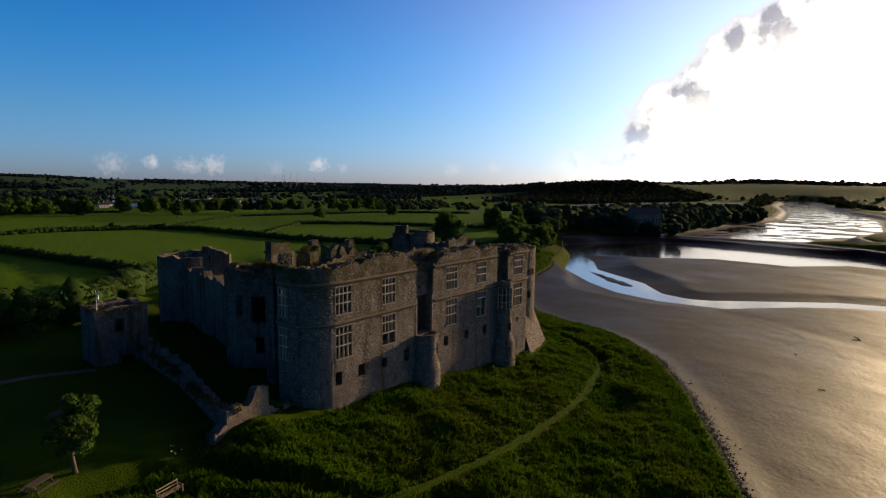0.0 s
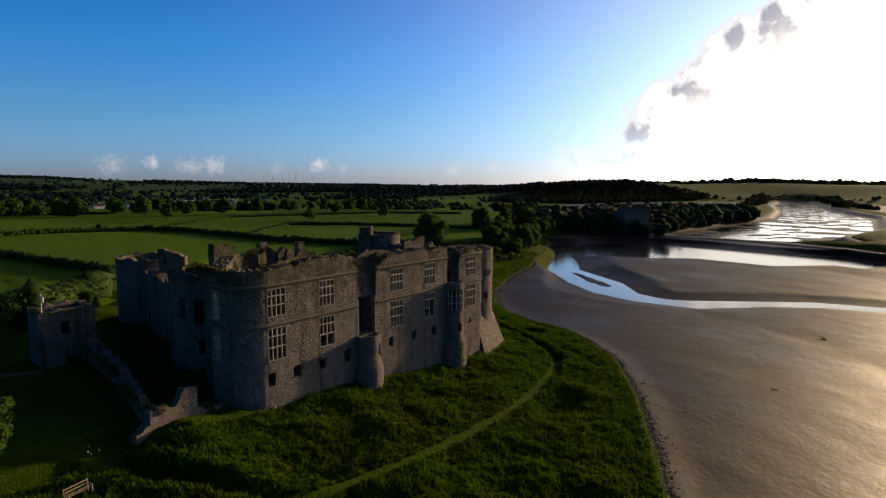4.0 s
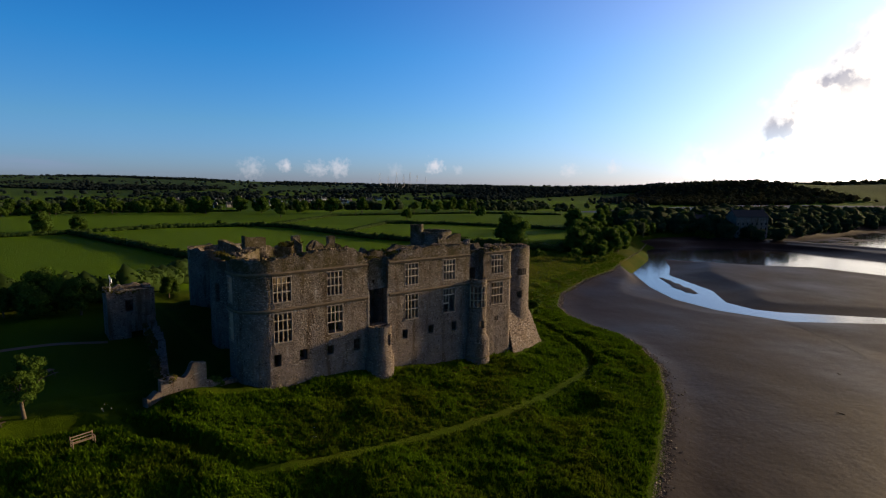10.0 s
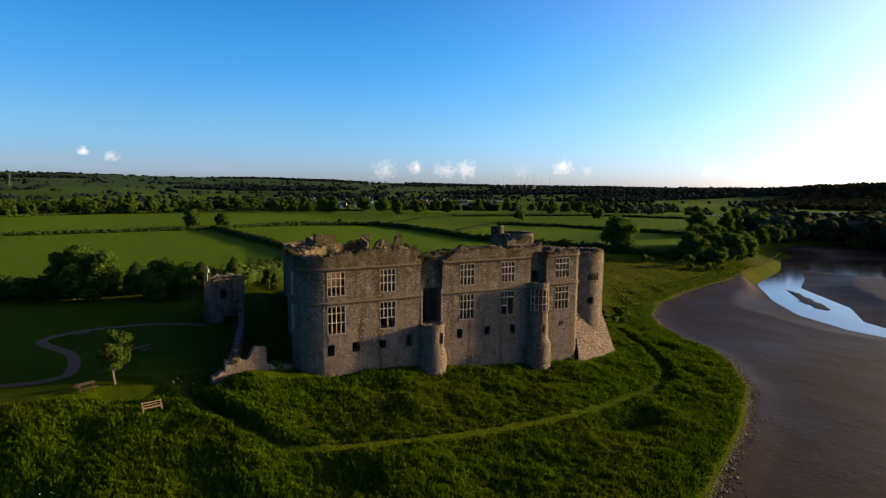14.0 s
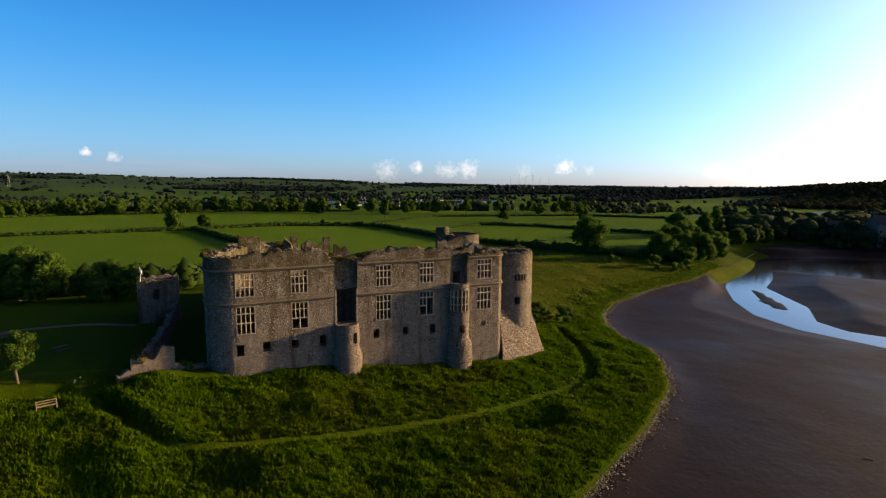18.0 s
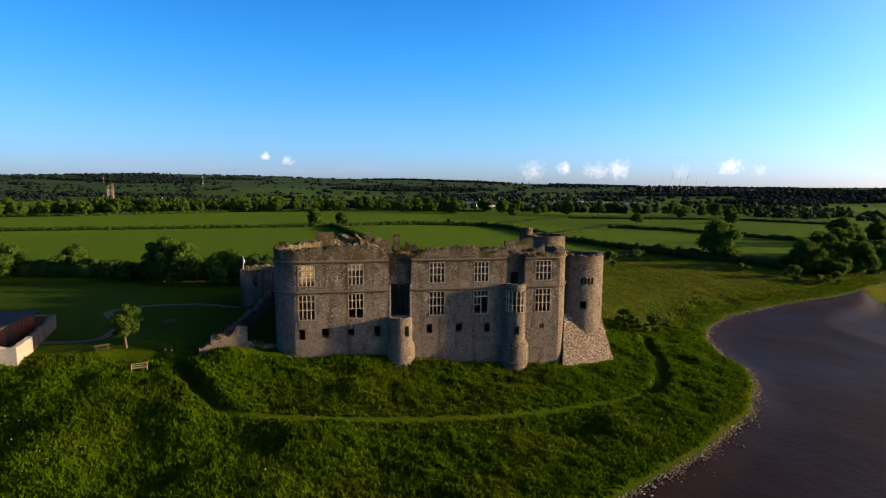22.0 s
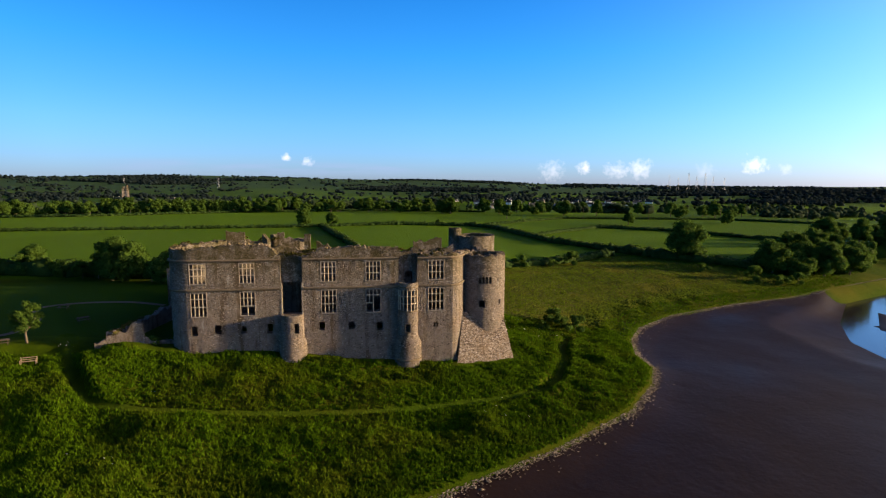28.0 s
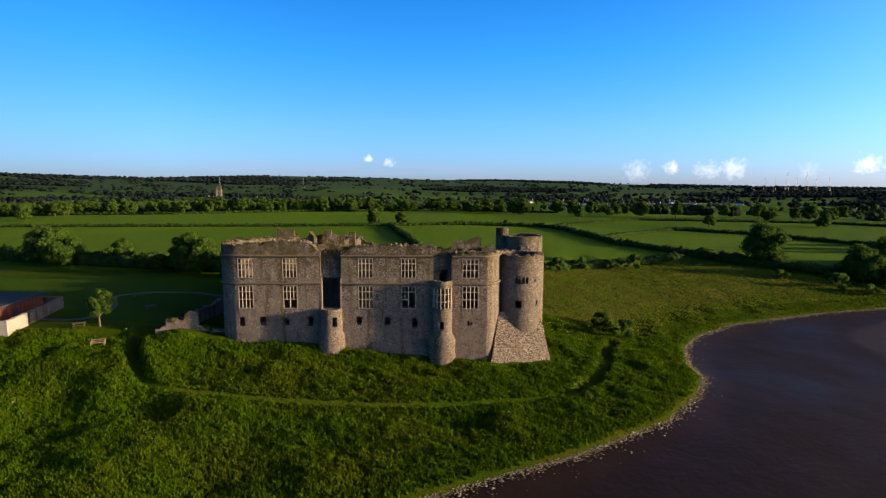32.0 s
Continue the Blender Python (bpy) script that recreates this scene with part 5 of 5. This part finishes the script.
def on_bank(x, y):
    d = inside_by(POND, x, y)
    built = (x > 0.4) & (x < 52) & (y > -0.6) & (y > 0.1 + 0.19 * np.clip(x - 41.5, -4, 20)) | (x > -1) & (x < 2) & (y > 2)
    built |= (x > 41) & (x < 52.5) & (y > -1.9 + 0.33 * (x - 41.3))
    lawn_here = (y > -1) & (x < 2)
    return (d > 0.8) & ~built & ~lawn_here & (to_line(WORN, x, y) > 0.62)


def on_meadow(x, y):
    return (inside_by(POND, x, y) > 0.8) & ~((x < 52) & (y < 45)) & (to_line(WORN, x, y) > 0.62) & (inside_by(MEADOW, x, y) < -3) & (inside_by(POND, x, y) > 7)


def on_shore(x, y):
    d = inside_by(POND, x, y)
    return (d > 0.6) & (d < 60) & (x > 62) & ~on_meadow(x, y) & (to_line(WORN, x, y) > 0.62) & (inside_by(MEADOW, x, y) < 9)


v1, f1 = tufts(150000, -60, 78, -74, 26, 0.46, on_bank)
tagged(put("rough_grass", mesh_np("rough_grass", v1, f1, blade)), "long rough green grass and weeds on the castle bank", "grass", kind="stuff")
v1, f1 = tufts(60000, 50, 180, 5, 112, 0.34, on_meadow)
meadow_blade = leaf_material("meadow blades", (0.056, 0.100, 0.006), (0.118, 0.150, 0.014), 0.12, (0.165, 0.140, 0.026), 0.3, 0.02)
v2, f2 = tufts(40000, 50, 180, 5, 118, 0.42, on_shore)
tagged(put("shore_grass", mesh_np("shore_grass", v2, f2, blade)), "bright green clumped grass along the shore of the mudflat", "grass", kind="stuff")
tagged(put("meadow_grass", mesh_np("meadow_grass", v1, f1, meadow_blade)), "tall yellow-green meadow grass beside the mudflat", "grass", kind="stuff")

# stones along the shore
n = 14000
line = POND[1:19]
at, acc = run(line)
V, F = [], []
OCT = np.array([(1, 0, 0), (0, 1, 0), (-1, 0, 0), (0, -1, 0), (0, 0, 0.8), (0, 0, -0.8)], float)
OCT_F = np.array([(0, 1, 4), (1, 2, 4), (2, 3, 4), (3, 0, 4), (1, 0, 5), (2, 1, 5), (3, 2, 5), (0, 3, 5)])
Q = np.zeros((n, 3))
for i in range(n):
    p, nn = at(r.uniform(0, acc[-1]))
    d = abs(r.normal(0.0, 0.62)) - 0.35 if r.uniform() < 0.975 else r.uniform(0, 3.0)
    Q[i] = p.x + nn.x * d, p.y + nn.y * d, d
Q[:, 2] = np.where(Q[:, 2] < 0, np.maximum(0.0, height(Q[:, 0], Q[:, 1], False)), mud_z(Q[:, 0], Q[:, 1]) + 0.03)
for i in range(n):
    sc = r.uniform(0.05, 0.125) if r.uniform() < 0.96 else r.uniform(0.15, 0.26)
    V.append(OCT * sc * r.uniform(0.6, 1.4, (6, 1)) * (1.2, 1, 0.75) + Q[i]), F.append(OCT_F + 6 * i)
tagged(put("shore_stones", mesh_np("shore_stones", np.concatenate(V), np.concatenate(F), pebble)), "band of small grey and pale stones along the shore", "stones", kind="stuff")

# white flower heads in the grass
V, F, base = [], [], 0
for cx, cy, n in ((-17, -22, 8), (-22, -18, 10), (3.5, -12.5, 4), (2, -25, 4), (57, 22, 10), (60, 14, 8), (58, 17, 8), (-12, -1.5, 5), (45, -14, 8)):
    for i in range(n):
        x, y = cx + r.normal(0, 1.6), cy + r.normal(0, 1.0)
        up_n = np.repeat(np.array([[0, 0, 1.0]]), 2, 0)
        v, f = cards(r, np.array([[x, y, ground_z(x, y) + 0.75]] * 2) + r.normal(0, 0.06, (2, 3)), up_n, 0.06)
        V.append(v), F.append(f + base)
        base += len(v)
petal = material("white petals", lambda k, a: mix(k, fuzz(k, a, 8.0), (0.55, 0.56, 0.48), (0.75, 0.75, 0.68)), 0.8, None, 0.1)
tagged(put("cow_parsley", mesh_np("cow_parsley", np.concatenate(V), np.concatenate(F), petal)), "scattered white flower heads in the long grass", "flowers", kind="stuff")

# ---- lawn: paths, seats, visitor building ----
def ribbon(name, line, half, mat, lift=0.07):
    at, acc = run(line)
    n = int(acc[-1] / 0.8)
    V, F = [], []
    for i in range(n + 1):
        p, nn = at(acc[-1] * i / n)
        for sd in (-1, -0.33, 0.33, 1):
            x, y = p.x + nn.x * half * sd, p.y + nn.y * half * sd
            V.append((x, y, float(height(np.array([x]), np.array([y]))[0]) + lift - 0.03 * abs(sd)))
    for i in range(n):
        F += [[i * 4 + j, i * 4 + j + 1, i * 4 + 5 + j, i * 4 + 4 + j] for j in range(3)]
    return put(name, mesh_from(name, V, F, mat, True))





tagged(ribbon("gravel_path", bend([(-34, 5.6), (-30, 5.6), (-27, 5.3), (-24.4, 6.4), (-24.0, 10), (-25.2, 15.5), (-28.4, 20.5), (-29.8, 24), (-27, 27), (-22, 28.2), (-15, 27.8), (-9.5, 27.2)]), 0.65, gravel),
       "pale winding gravel path across the lawn", "path", kind="structure")

tagged(ribbon("lane", [(-190, 122), (-110, 98), (-60, 76), (-30, 67), (0, 66)], 2.2, gravel, 0.1), "pale country lane behind the row of trees", "road", kind="structure")
wood = material("weathered wood", lambda k, a: mix(k, fuzz(k, a, 6.0), (0.17, 0.12, 0.07), (0.33, 0.25, 0.16)), 0.8, lambda k, a: (fuzz(k, a, 20.0), 0.004), 0.2)
dark_wood = material("dark picnic wood", lambda k, a: mix(k, fuzz(k, a, 6.0), (0.06, 0.045, 0.03), (0.12, 0.09, 0.06)), 0.8, None, 0.2)
PLANKS = {}


def plank(x, y, z, mat):
    key = (x, y, z, mat.name)
    if key not in PLANKS:
        PLANKS[key] = bar((x, y, z), 0.012, mat)
    return PLANKS[key]


def bench(m):
    b = tagged(empty("bench", m), "pale weathered wooden garden bench on the grass", "bench")
    for i in range(3):
        put("seat_slat", plank(1.8, 0.08, 0.04, wood), b, m=pose(0, -0.18 + 0.17 * i, 0.45))
    for i in range(2):
        put("back_slat", plank(1.8, 0.035, 0.09, wood), b, m=pose(0, 0.3, 0.62 + 0.26 * i, -12))
    for sx in (-0.85, 0.85):
        put("leg", plank(0.08, 0.08, 0.65, wood), b, m=pose(sx, -0.24, 0.3))
        put("leg", plank(0.08, 0.08, 0.98, wood), b, m=pose(sx, 0.3, 0.47, -8))
        put("armrest", plank(0.09, 0.6, 0.05, wood), b, m=pose(sx, 0.02, 0.66))
    return b


def picnic_table(m, mat, label):
    b = tagged(empty("picnic_table", m), label, "table", "picnic tables")
    for i in range(5):
        put("top_board", plank(1.8, 0.14, 0.04, mat), b, m=pose(0, -0.32 + 0.16 * i, 0.74))
    for sy in (-0.72, 0.72):
        put("seat_board", plank(1.8, 0.26, 0.04, mat), b, m=pose(0, sy, 0.44))
    for sx in (-0.65, 0.65):
        put("cross_beam", plank(0.06, 1.5, 0.09, mat), b, m=pose(sx, 0, 0.4))
        for sy in (-1, 1):
            put("leg", plank(0.06, 0.09, 0.86, mat), b, m=pose(sx, sy * 0.42, 0.34, sy * 32))
    return b


def on(x, y, turn=0, lift=0.0):
    return pose(x, y, float(height(np.array([x]), np.array([y]))[0]) + lift, 0, 0, turn)


bench(on(-15.1, -5.0, 15, 0.05))
# the table by the path has its half shadow put into the dark wood
picnic_table(on(-21.5, 0.6, 30, 0.05), dark_wood, "weathered wooden picnic table by the gravel path, darkened for half shadow")
picnic_table(on(-25, 23, 10, 0.05), dark_wood, "dark wooden picnic table on the shaded lawn")
picnic_table(on(-17, 13, 40, 0.05), dark_wood, "dark wooden picnic table on the shaded lawn")

white_stone = material("limewashed stone", lambda k, a: mix(k, stones(k, a, "F1").outputs["Distance"], (0.62, 0.58, 0.50), (0.40, 0.36, 0.30)), 0.9, rubble_bump, 0.1)
garden = tagged(empty("garden_wall", pose(0, 0, 0)), "low pale stone wall round the visitor building", "wall")
masonry("wall", [(-36.0, -3.7), (-29.4, -3.4), (-30.2, 1.7)], 6.5, lambda s: ragged(s, 10.35, 0.1, 50), 0.7, (), garden, mat=white_stone, step=0.4)
masonry("wall", [(-30.5, 2.5), (-33.4, 14.2), (-38.5, 14.6)], 6.5, lambda s: ragged(s, 10.4, 0.1, 51), 0.5, (), garden, step=0.5)
slate_roof = material("dark roofing", lambda k, a: mix(k, fuzz(k, a, 1.0), (0.022, 0.024, 0.030), (0.045, 0.048, 0.058)), 0.8, None, 0.15)
red_board = material("red-brown boards", lambda k, a: mix(k, fuzz(k, a, 3.0), (0.075, 0.020, 0.012), (0.13, 0.036, 0.022)), 0.7, None, 0.25)
glass = material("dark window glass", lambda k, a: mix(k, fuzz(k, a, 0.5), (0.012, 0.014, 0.018), (0.02, 0.022, 0.026)), 0.08, None, 0.6)
hut = tagged(empty("visitor_building", on(-40.2, 6.0, 0)), "low red-brown timber building with a dark flat roof", "building")
put("wall", bar((11.0, 10.0, 3.0), 0.03, red_board), hut, m=pose(0, 0, 1.4))
put("roof", bar((12.0, 11.0, 0.28), 0.04, slate_roof), hut, m=pose(0, 0, 3.02, 2.0))
for i in range(4):
    w = put("window", bar((1.5, 0.08, 1.7), 0.02, glass), hut, m=pose(-3.6 + 2.3 * i, -5.02, 1.35))
    put("frame", bar((0.08, 0.1, 1.8), 0.01, slate_roof), w, m=pose(0.8, -0.02, 0))
put("door", bar((0.08, 1.1, 2.1), 0.02, slate_roof), hut, m=pose(5.52, -1.0, 1.0))
for i in range(11):
    put("board", plank(0.06, 0.05, 2.9, red_board), hut, m=pose(5.53, -4.6 + 0.92 * i, 1.4))

# flag on the gatehouse
flag = tagged(empty("flagpole", pose(-8.7, 28.7, 14.5)), "slim white flagpole with a small hanging flag on the gatehouse", "flagpole")
white_paint = material("white paint", lambda k, a: mix(k, fuzz(k, a, 3.0), (0.7, 0.7, 0.68), (0.8, 0.8, 0.8)), 0.5, None, 0.3)
put("pole", limb((0, 0, 0), (0, 0.02, 2.4), 0.045, 0.03), flag).data.materials[0] = white_paint
V = [(0.03 + 0.3 * i / 6, 0.05 * math.sin(i * 1.3), 2.35 - 0.6 * j - 0.10 * i) for i in range(7) for j in range(2)]
V += [(x, y + 0.02, z) for x, y, z in V]
F = [[2 * i, 2 * i + 2, 2 * i + 3, 2 * i + 1] for i in range(6)] + [[14 + 2 * i + 1, 14 + 2 * i + 3, 14 + 2 * i + 2, 14 + 2 * i] for i in range(6)]
put("flag", mesh_from("flag", V, F, white_paint), flag)

# ---- mill, dam, village, church, pylons ----
mill = tagged(empty("tide_mill", on(319, 84, -31, 0.4)), "tall grey stone mill with a slate roof by the dam", "mill")


def gabled(parent, w, d, h, roof_h, wall_mat, roof_mat, rows, cols, chimney=True):
    put("wall", mesh_from("wall", [(-w / 2, -d / 2, -1), (w / 2, -d / 2, -1), (w / 2, d / 2, -1), (-w / 2, d / 2, -1), (-w / 2, -d / 2, h), (w / 2, -d / 2, h), (w / 2, d / 2, h), (-w / 2, d / 2, h),
                                   (-w / 2, 0, h + roof_h), (w / 2, 0, h + roof_h)],
                          [(0, 1, 5, 4), (2, 3, 7, 6), (1, 2, 6, 9, 5), (3, 0, 4, 8, 7), (0, 3, 2, 1)], wall_mat), parent)
    o = 0.35
    zc = h - o * roof_h / (d / 2)
    V = [(-w / 2 - o, -d / 2 - o, zc), (w / 2 + o, -d / 2 - o, zc), (w / 2 + o, 0, h + roof_h), (-w / 2 - o, 0, h + roof_h), (w / 2 + o, d / 2 + o, zc), (-w / 2 - o, d / 2 + o, zc)]
    V += [(x, y, z + 0.2) for x, y, z in V]
    put("roof", mesh_from("roof", V, [(0, 3, 2, 1), (3, 5, 4, 2), (6, 7, 8, 9), (9, 8, 10, 11), (0, 1, 7, 6), (4, 5, 11, 10), (1, 2, 8, 7), (2, 4, 10, 8), (0, 6, 9, 3), (3, 9, 11, 5)], roof_mat), parent)
    if chimney:
        for sx in (-1, 1):
            put("chimney", plank(0.9, 0.7, 1.9, wall_mat), parent, m=pose(sx * (w / 2 - 0.6), 0, h + roof_h + 0.5))
    for i in range(cols):
        for j in range(rows):
            for sy in (-1, 1):
                put("window", plank(0.9, 0.1, 1.2, glass), parent, m=pose(-w / 2 + w * (i + 0.5) / cols, sy * (d / 2 + 0.02), 1.4 + 2.8 * j))


gabled(mill, 20, 10, 11.0, 3.6, stone, slate_roof, 3, 7)
cottage = tagged(empty("mill_cottage", on(317, 110, -28)), "stone cottage with a slate roof beside the mill", "house")
gabled(cottage, 12, 7, 5.2, 2.8, stone, slate_roof, 2, 3)
silt = material("dark silt bank", lambda k, a: mix(k, fuzz(k, a, 0.4, 7.0, 0.7), (0.018, 0.014, 0.010), (0.060, 0.050, 0.036)), 0.85, lambda k, a: (fuzz(k, a, 1.5, 7.0), 0.2), 0.15)
dam = tagged(empty("dam", pose(0, 0, 0)), "low dark silted bank damming the tidal pond", "dam")
masonry("bank", [(297.9, 96.8), (310, 77), (316.6, 48.4), (317.7, 15.4), (304.5, -26.4), (274.8, -61.6), (225.3, -116.6)], -4.5, lambda s: ragged(s, -2.1, 0.3, 60), 9.0, (), dam, "low bank of dark silt and stones", step=2.0, mat=silt)

render_white = material("white render", lambda k, a: mix(k, fuzz(k, a, 0.5), (0.62, 0.60, 0.56), (0.78, 0.77, 0.74)), 0.8, None, 0.2)
cream = material("cream render", lambda k, a: mix(k, fuzz(k, a, 0.5), (0.45, 0.38, 0.30), (0.56, 0.49, 0.39)), 0.8, None, 0.2)
HOUSES = []
for mat_w, w, h in ((render_white, 10, 4.8), (cream, 12, 4.6), (render_white, 14, 3.2)):
    hh = empty("house")
    gabled(hh, w, 7.0, h, 2.8, mat_w, slate_roof, 2 if h > 4 else 1, 3)
    HOUSES.append(hh)
R2 = random.Random(9)
spots = [(181, 665), (201, 676), (217, 707), (242, 687), (259, 676), (278, 693), (295, 665), (314, 687), (333, 714), (353, 693), (375, 685), (397, 714), (422, 723), (446, 734), (228, 820), (270, 831), (328, 845), (364, 784), (411, 754), (303, 762), (344, 773), (388, 790), (463, 762), (491, 778), (248, 762), (201, 790), (173, 845), (-386, 900), (-289, 859), (-848, 900)]
for i, (x, y) in enumerate(spots):
    k = i % 3
    m = on(x + R2.uniform(-4, 4), y + 6 + R2.uniform(-4, 4), R2.uniform(-40, 40))
    if i < 3:
        ob = HOUSES[k]
        ob.matrix_basis = m
    else:
        ob = copy_thing(HOUSES[k], m)
    ob.scale = (0.85, 0.85, 0.85)
    tagged(ob, ("white rendered house with a slate roof in the village", "cream rendered house with a slate roof in the village", "low white bungalow with a slate roof in the village")[k], "house", "village houses")

church = tagged(empty("church_tower", on(-380, 918, 12)), "tall square stone church tower above the trees", "church tower")
put("wall", bar((7.5, 7.5, 24), 0.1, stone), church, m=pose(0, 0, 11))
for sx in (-1, 1):
    for sy in (-1, 1):
        put("buttress", plank(1.4, 1.4, 21, stone), church, m=pose(sx * 3.9, sy * 3.9, 10))
put("stair_turret", plank(2.6, 2.6, 27, stone), church, m=pose(3.2, -3.2, 13))
put("parapet", bar((8.3, 8.3, 1.2), 0.1, stone), church, m=pose(0, 0, 23.2))
for z in (6, 13, 18.5):
    put("window", plank(1.3, 0.1, 2.6, glass), church, m=pose(0, -3.78, z))

steel = material("galvanised steel", lambda k, a: mix(k, fuzz(k, a, 1.0), (0.32, 0.33, 0.34), (0.42, 0.43, 0.44)), 0.5, None, 0.5)


def pylon():
    p = empty("pylon")
    for sx in (-1, 1):
        for sy in (-1, 1):
            leg = put("leg", limb((sx * 3.6, sy * 3.6, -1), (sx * 0.5, sy * 0.5, 44), 0.2, 0.12, 5), p)
            leg.data.materials[0] = steel
    for z, half in ((26, 7.0), (33, 8.5), (40, 6.0)):
        put("arm", plank(half * 2, 0.3, 0.35, steel), p, m=pose(0, 0, z))
    for i in range(5):
        z = 4 + i * 8
        w = 3.4 * (1 - z / 52)
        put("brace", plank(round(w * 2.6, 2), 0.12, 0.14, steel), p, m=pose(0, -w, z, 0, 38))
        put("brace", plank(round(w * 2.6, 2), 0.12, 0.14, steel), p, m=pose(0, -w, z, 0, -38))
    return p


first = pylon()
for i, (az, dist, sc) in enumerate(((60.5, 2000, 0.75), (59.6, 2100, 1.2), (58.8, 1950, 1.0), (57.9, 2050, 1.35), (57.2, 2000, 1.15), (56.5, 2100, 1.35), (55.8, 2000, 1.1), (54.9, 2060, 1.0), (62.4, 2200, 0.6), (64.0, 2300, 0.6), (104.0, 1700, 0.7), (112, 2100, 0.6))):
    x, y = 14 + dist * math.cos(radians(az)), -76 + dist * math.sin(radians(az))
    m = on(x, y, az * 7)
    ob = first if i == 0 else copy_thing(first, m)
    ob.matrix_basis = m
    ob.scale = (sc, sc, sc)
    tagged(ob, "grey lattice steel power pylon on the skyline", "pylon", "pylons")
pole = empty("utility_pole")
put("post", limb((0, 0, -0.5), (0, 0, 8.5), 0.16, 0.1), pole)
put("crossarm", plank(1.8, 0.12, 0.12, dark_wood), pole, m=pose(0, 0, 8.0))
for i, (x, y) in enumerate(((236, 305), (190, 318), (285, 292), (330, 262))):
    ob = pole if i == 0 else copy_thing(pole, on(x, y, 20))
    ob.matrix_basis = on(x, y, 20)
    tagged(ob, "brown wooden utility pole beside a field hedge", "pole", "utility poles")

# a thread of water across the mud
V, F = [], []
at, acc = run(bend([(129.5, -6.3), (125, -13.5), (120.5, -18.2), (115.2, -24), (110, -28.4), (105.5, -29.4), (99.4, -27.5), (95.0, -24.6)], 8))
for i in range(61):
    p, nn = at(acc[-1] * i / 60)
    half = 0.26 * (1.1 - i / 75) * (1 + 0.3 * math.sin(i * 1.1))
    z = float(mud_z([p.x], [p.y])[0]) + 0.06
    V += [(p.x + nn.x * half, p.y + nn.y * half, z), (p.x - nn.x * half, p.y - nn.y * half, z)]
F = [[2 * i, 2 * i + 1, 2 * i + 3, 2 * i + 2] for i in range(60)]
dark_mud = material("dark wet silt", lambda k, a: mix(k, fuzz(k, a, 1.0), (0.010, 0.007, 0.006), (0.018, 0.013, 0.011)), 0.6, None, 0.1)
tagged(put("rill", mesh_from("rill", V, F, dark_mud)), "thin dark winding runnel cut in the mud", "rill", kind="structure")

# driftwood stuck in the mud
for x, y, turn, size in ((118, -38, 30, 1.0), (91, -30, 10, 0.45), (71, -36, 120, 0.5)):
    d = tagged(empty("driftwood", pose(x, y, float(mud_z([x], [y])[0]), 0, 0, turn)), "dark snag of driftwood stuck in the mud", "driftwood", "driftwood")
    put("trunk", limb((-size, 0, 0.0), (size, 0.2, 0.25 * size), 0.14 * size, 0.07 * size), d)
    put("branch", limb((0, 0, 0.1), (0.5 * size, 0.8 * size, 0.5 * size), 0.07 * size, 0.03 * size), d)
    put("branch", limb((0.3 * size, 0, 0.1), (0.7 * size, -0.6 * size, 0.35 * size), 0.06 * size, 0.03 * size), d)
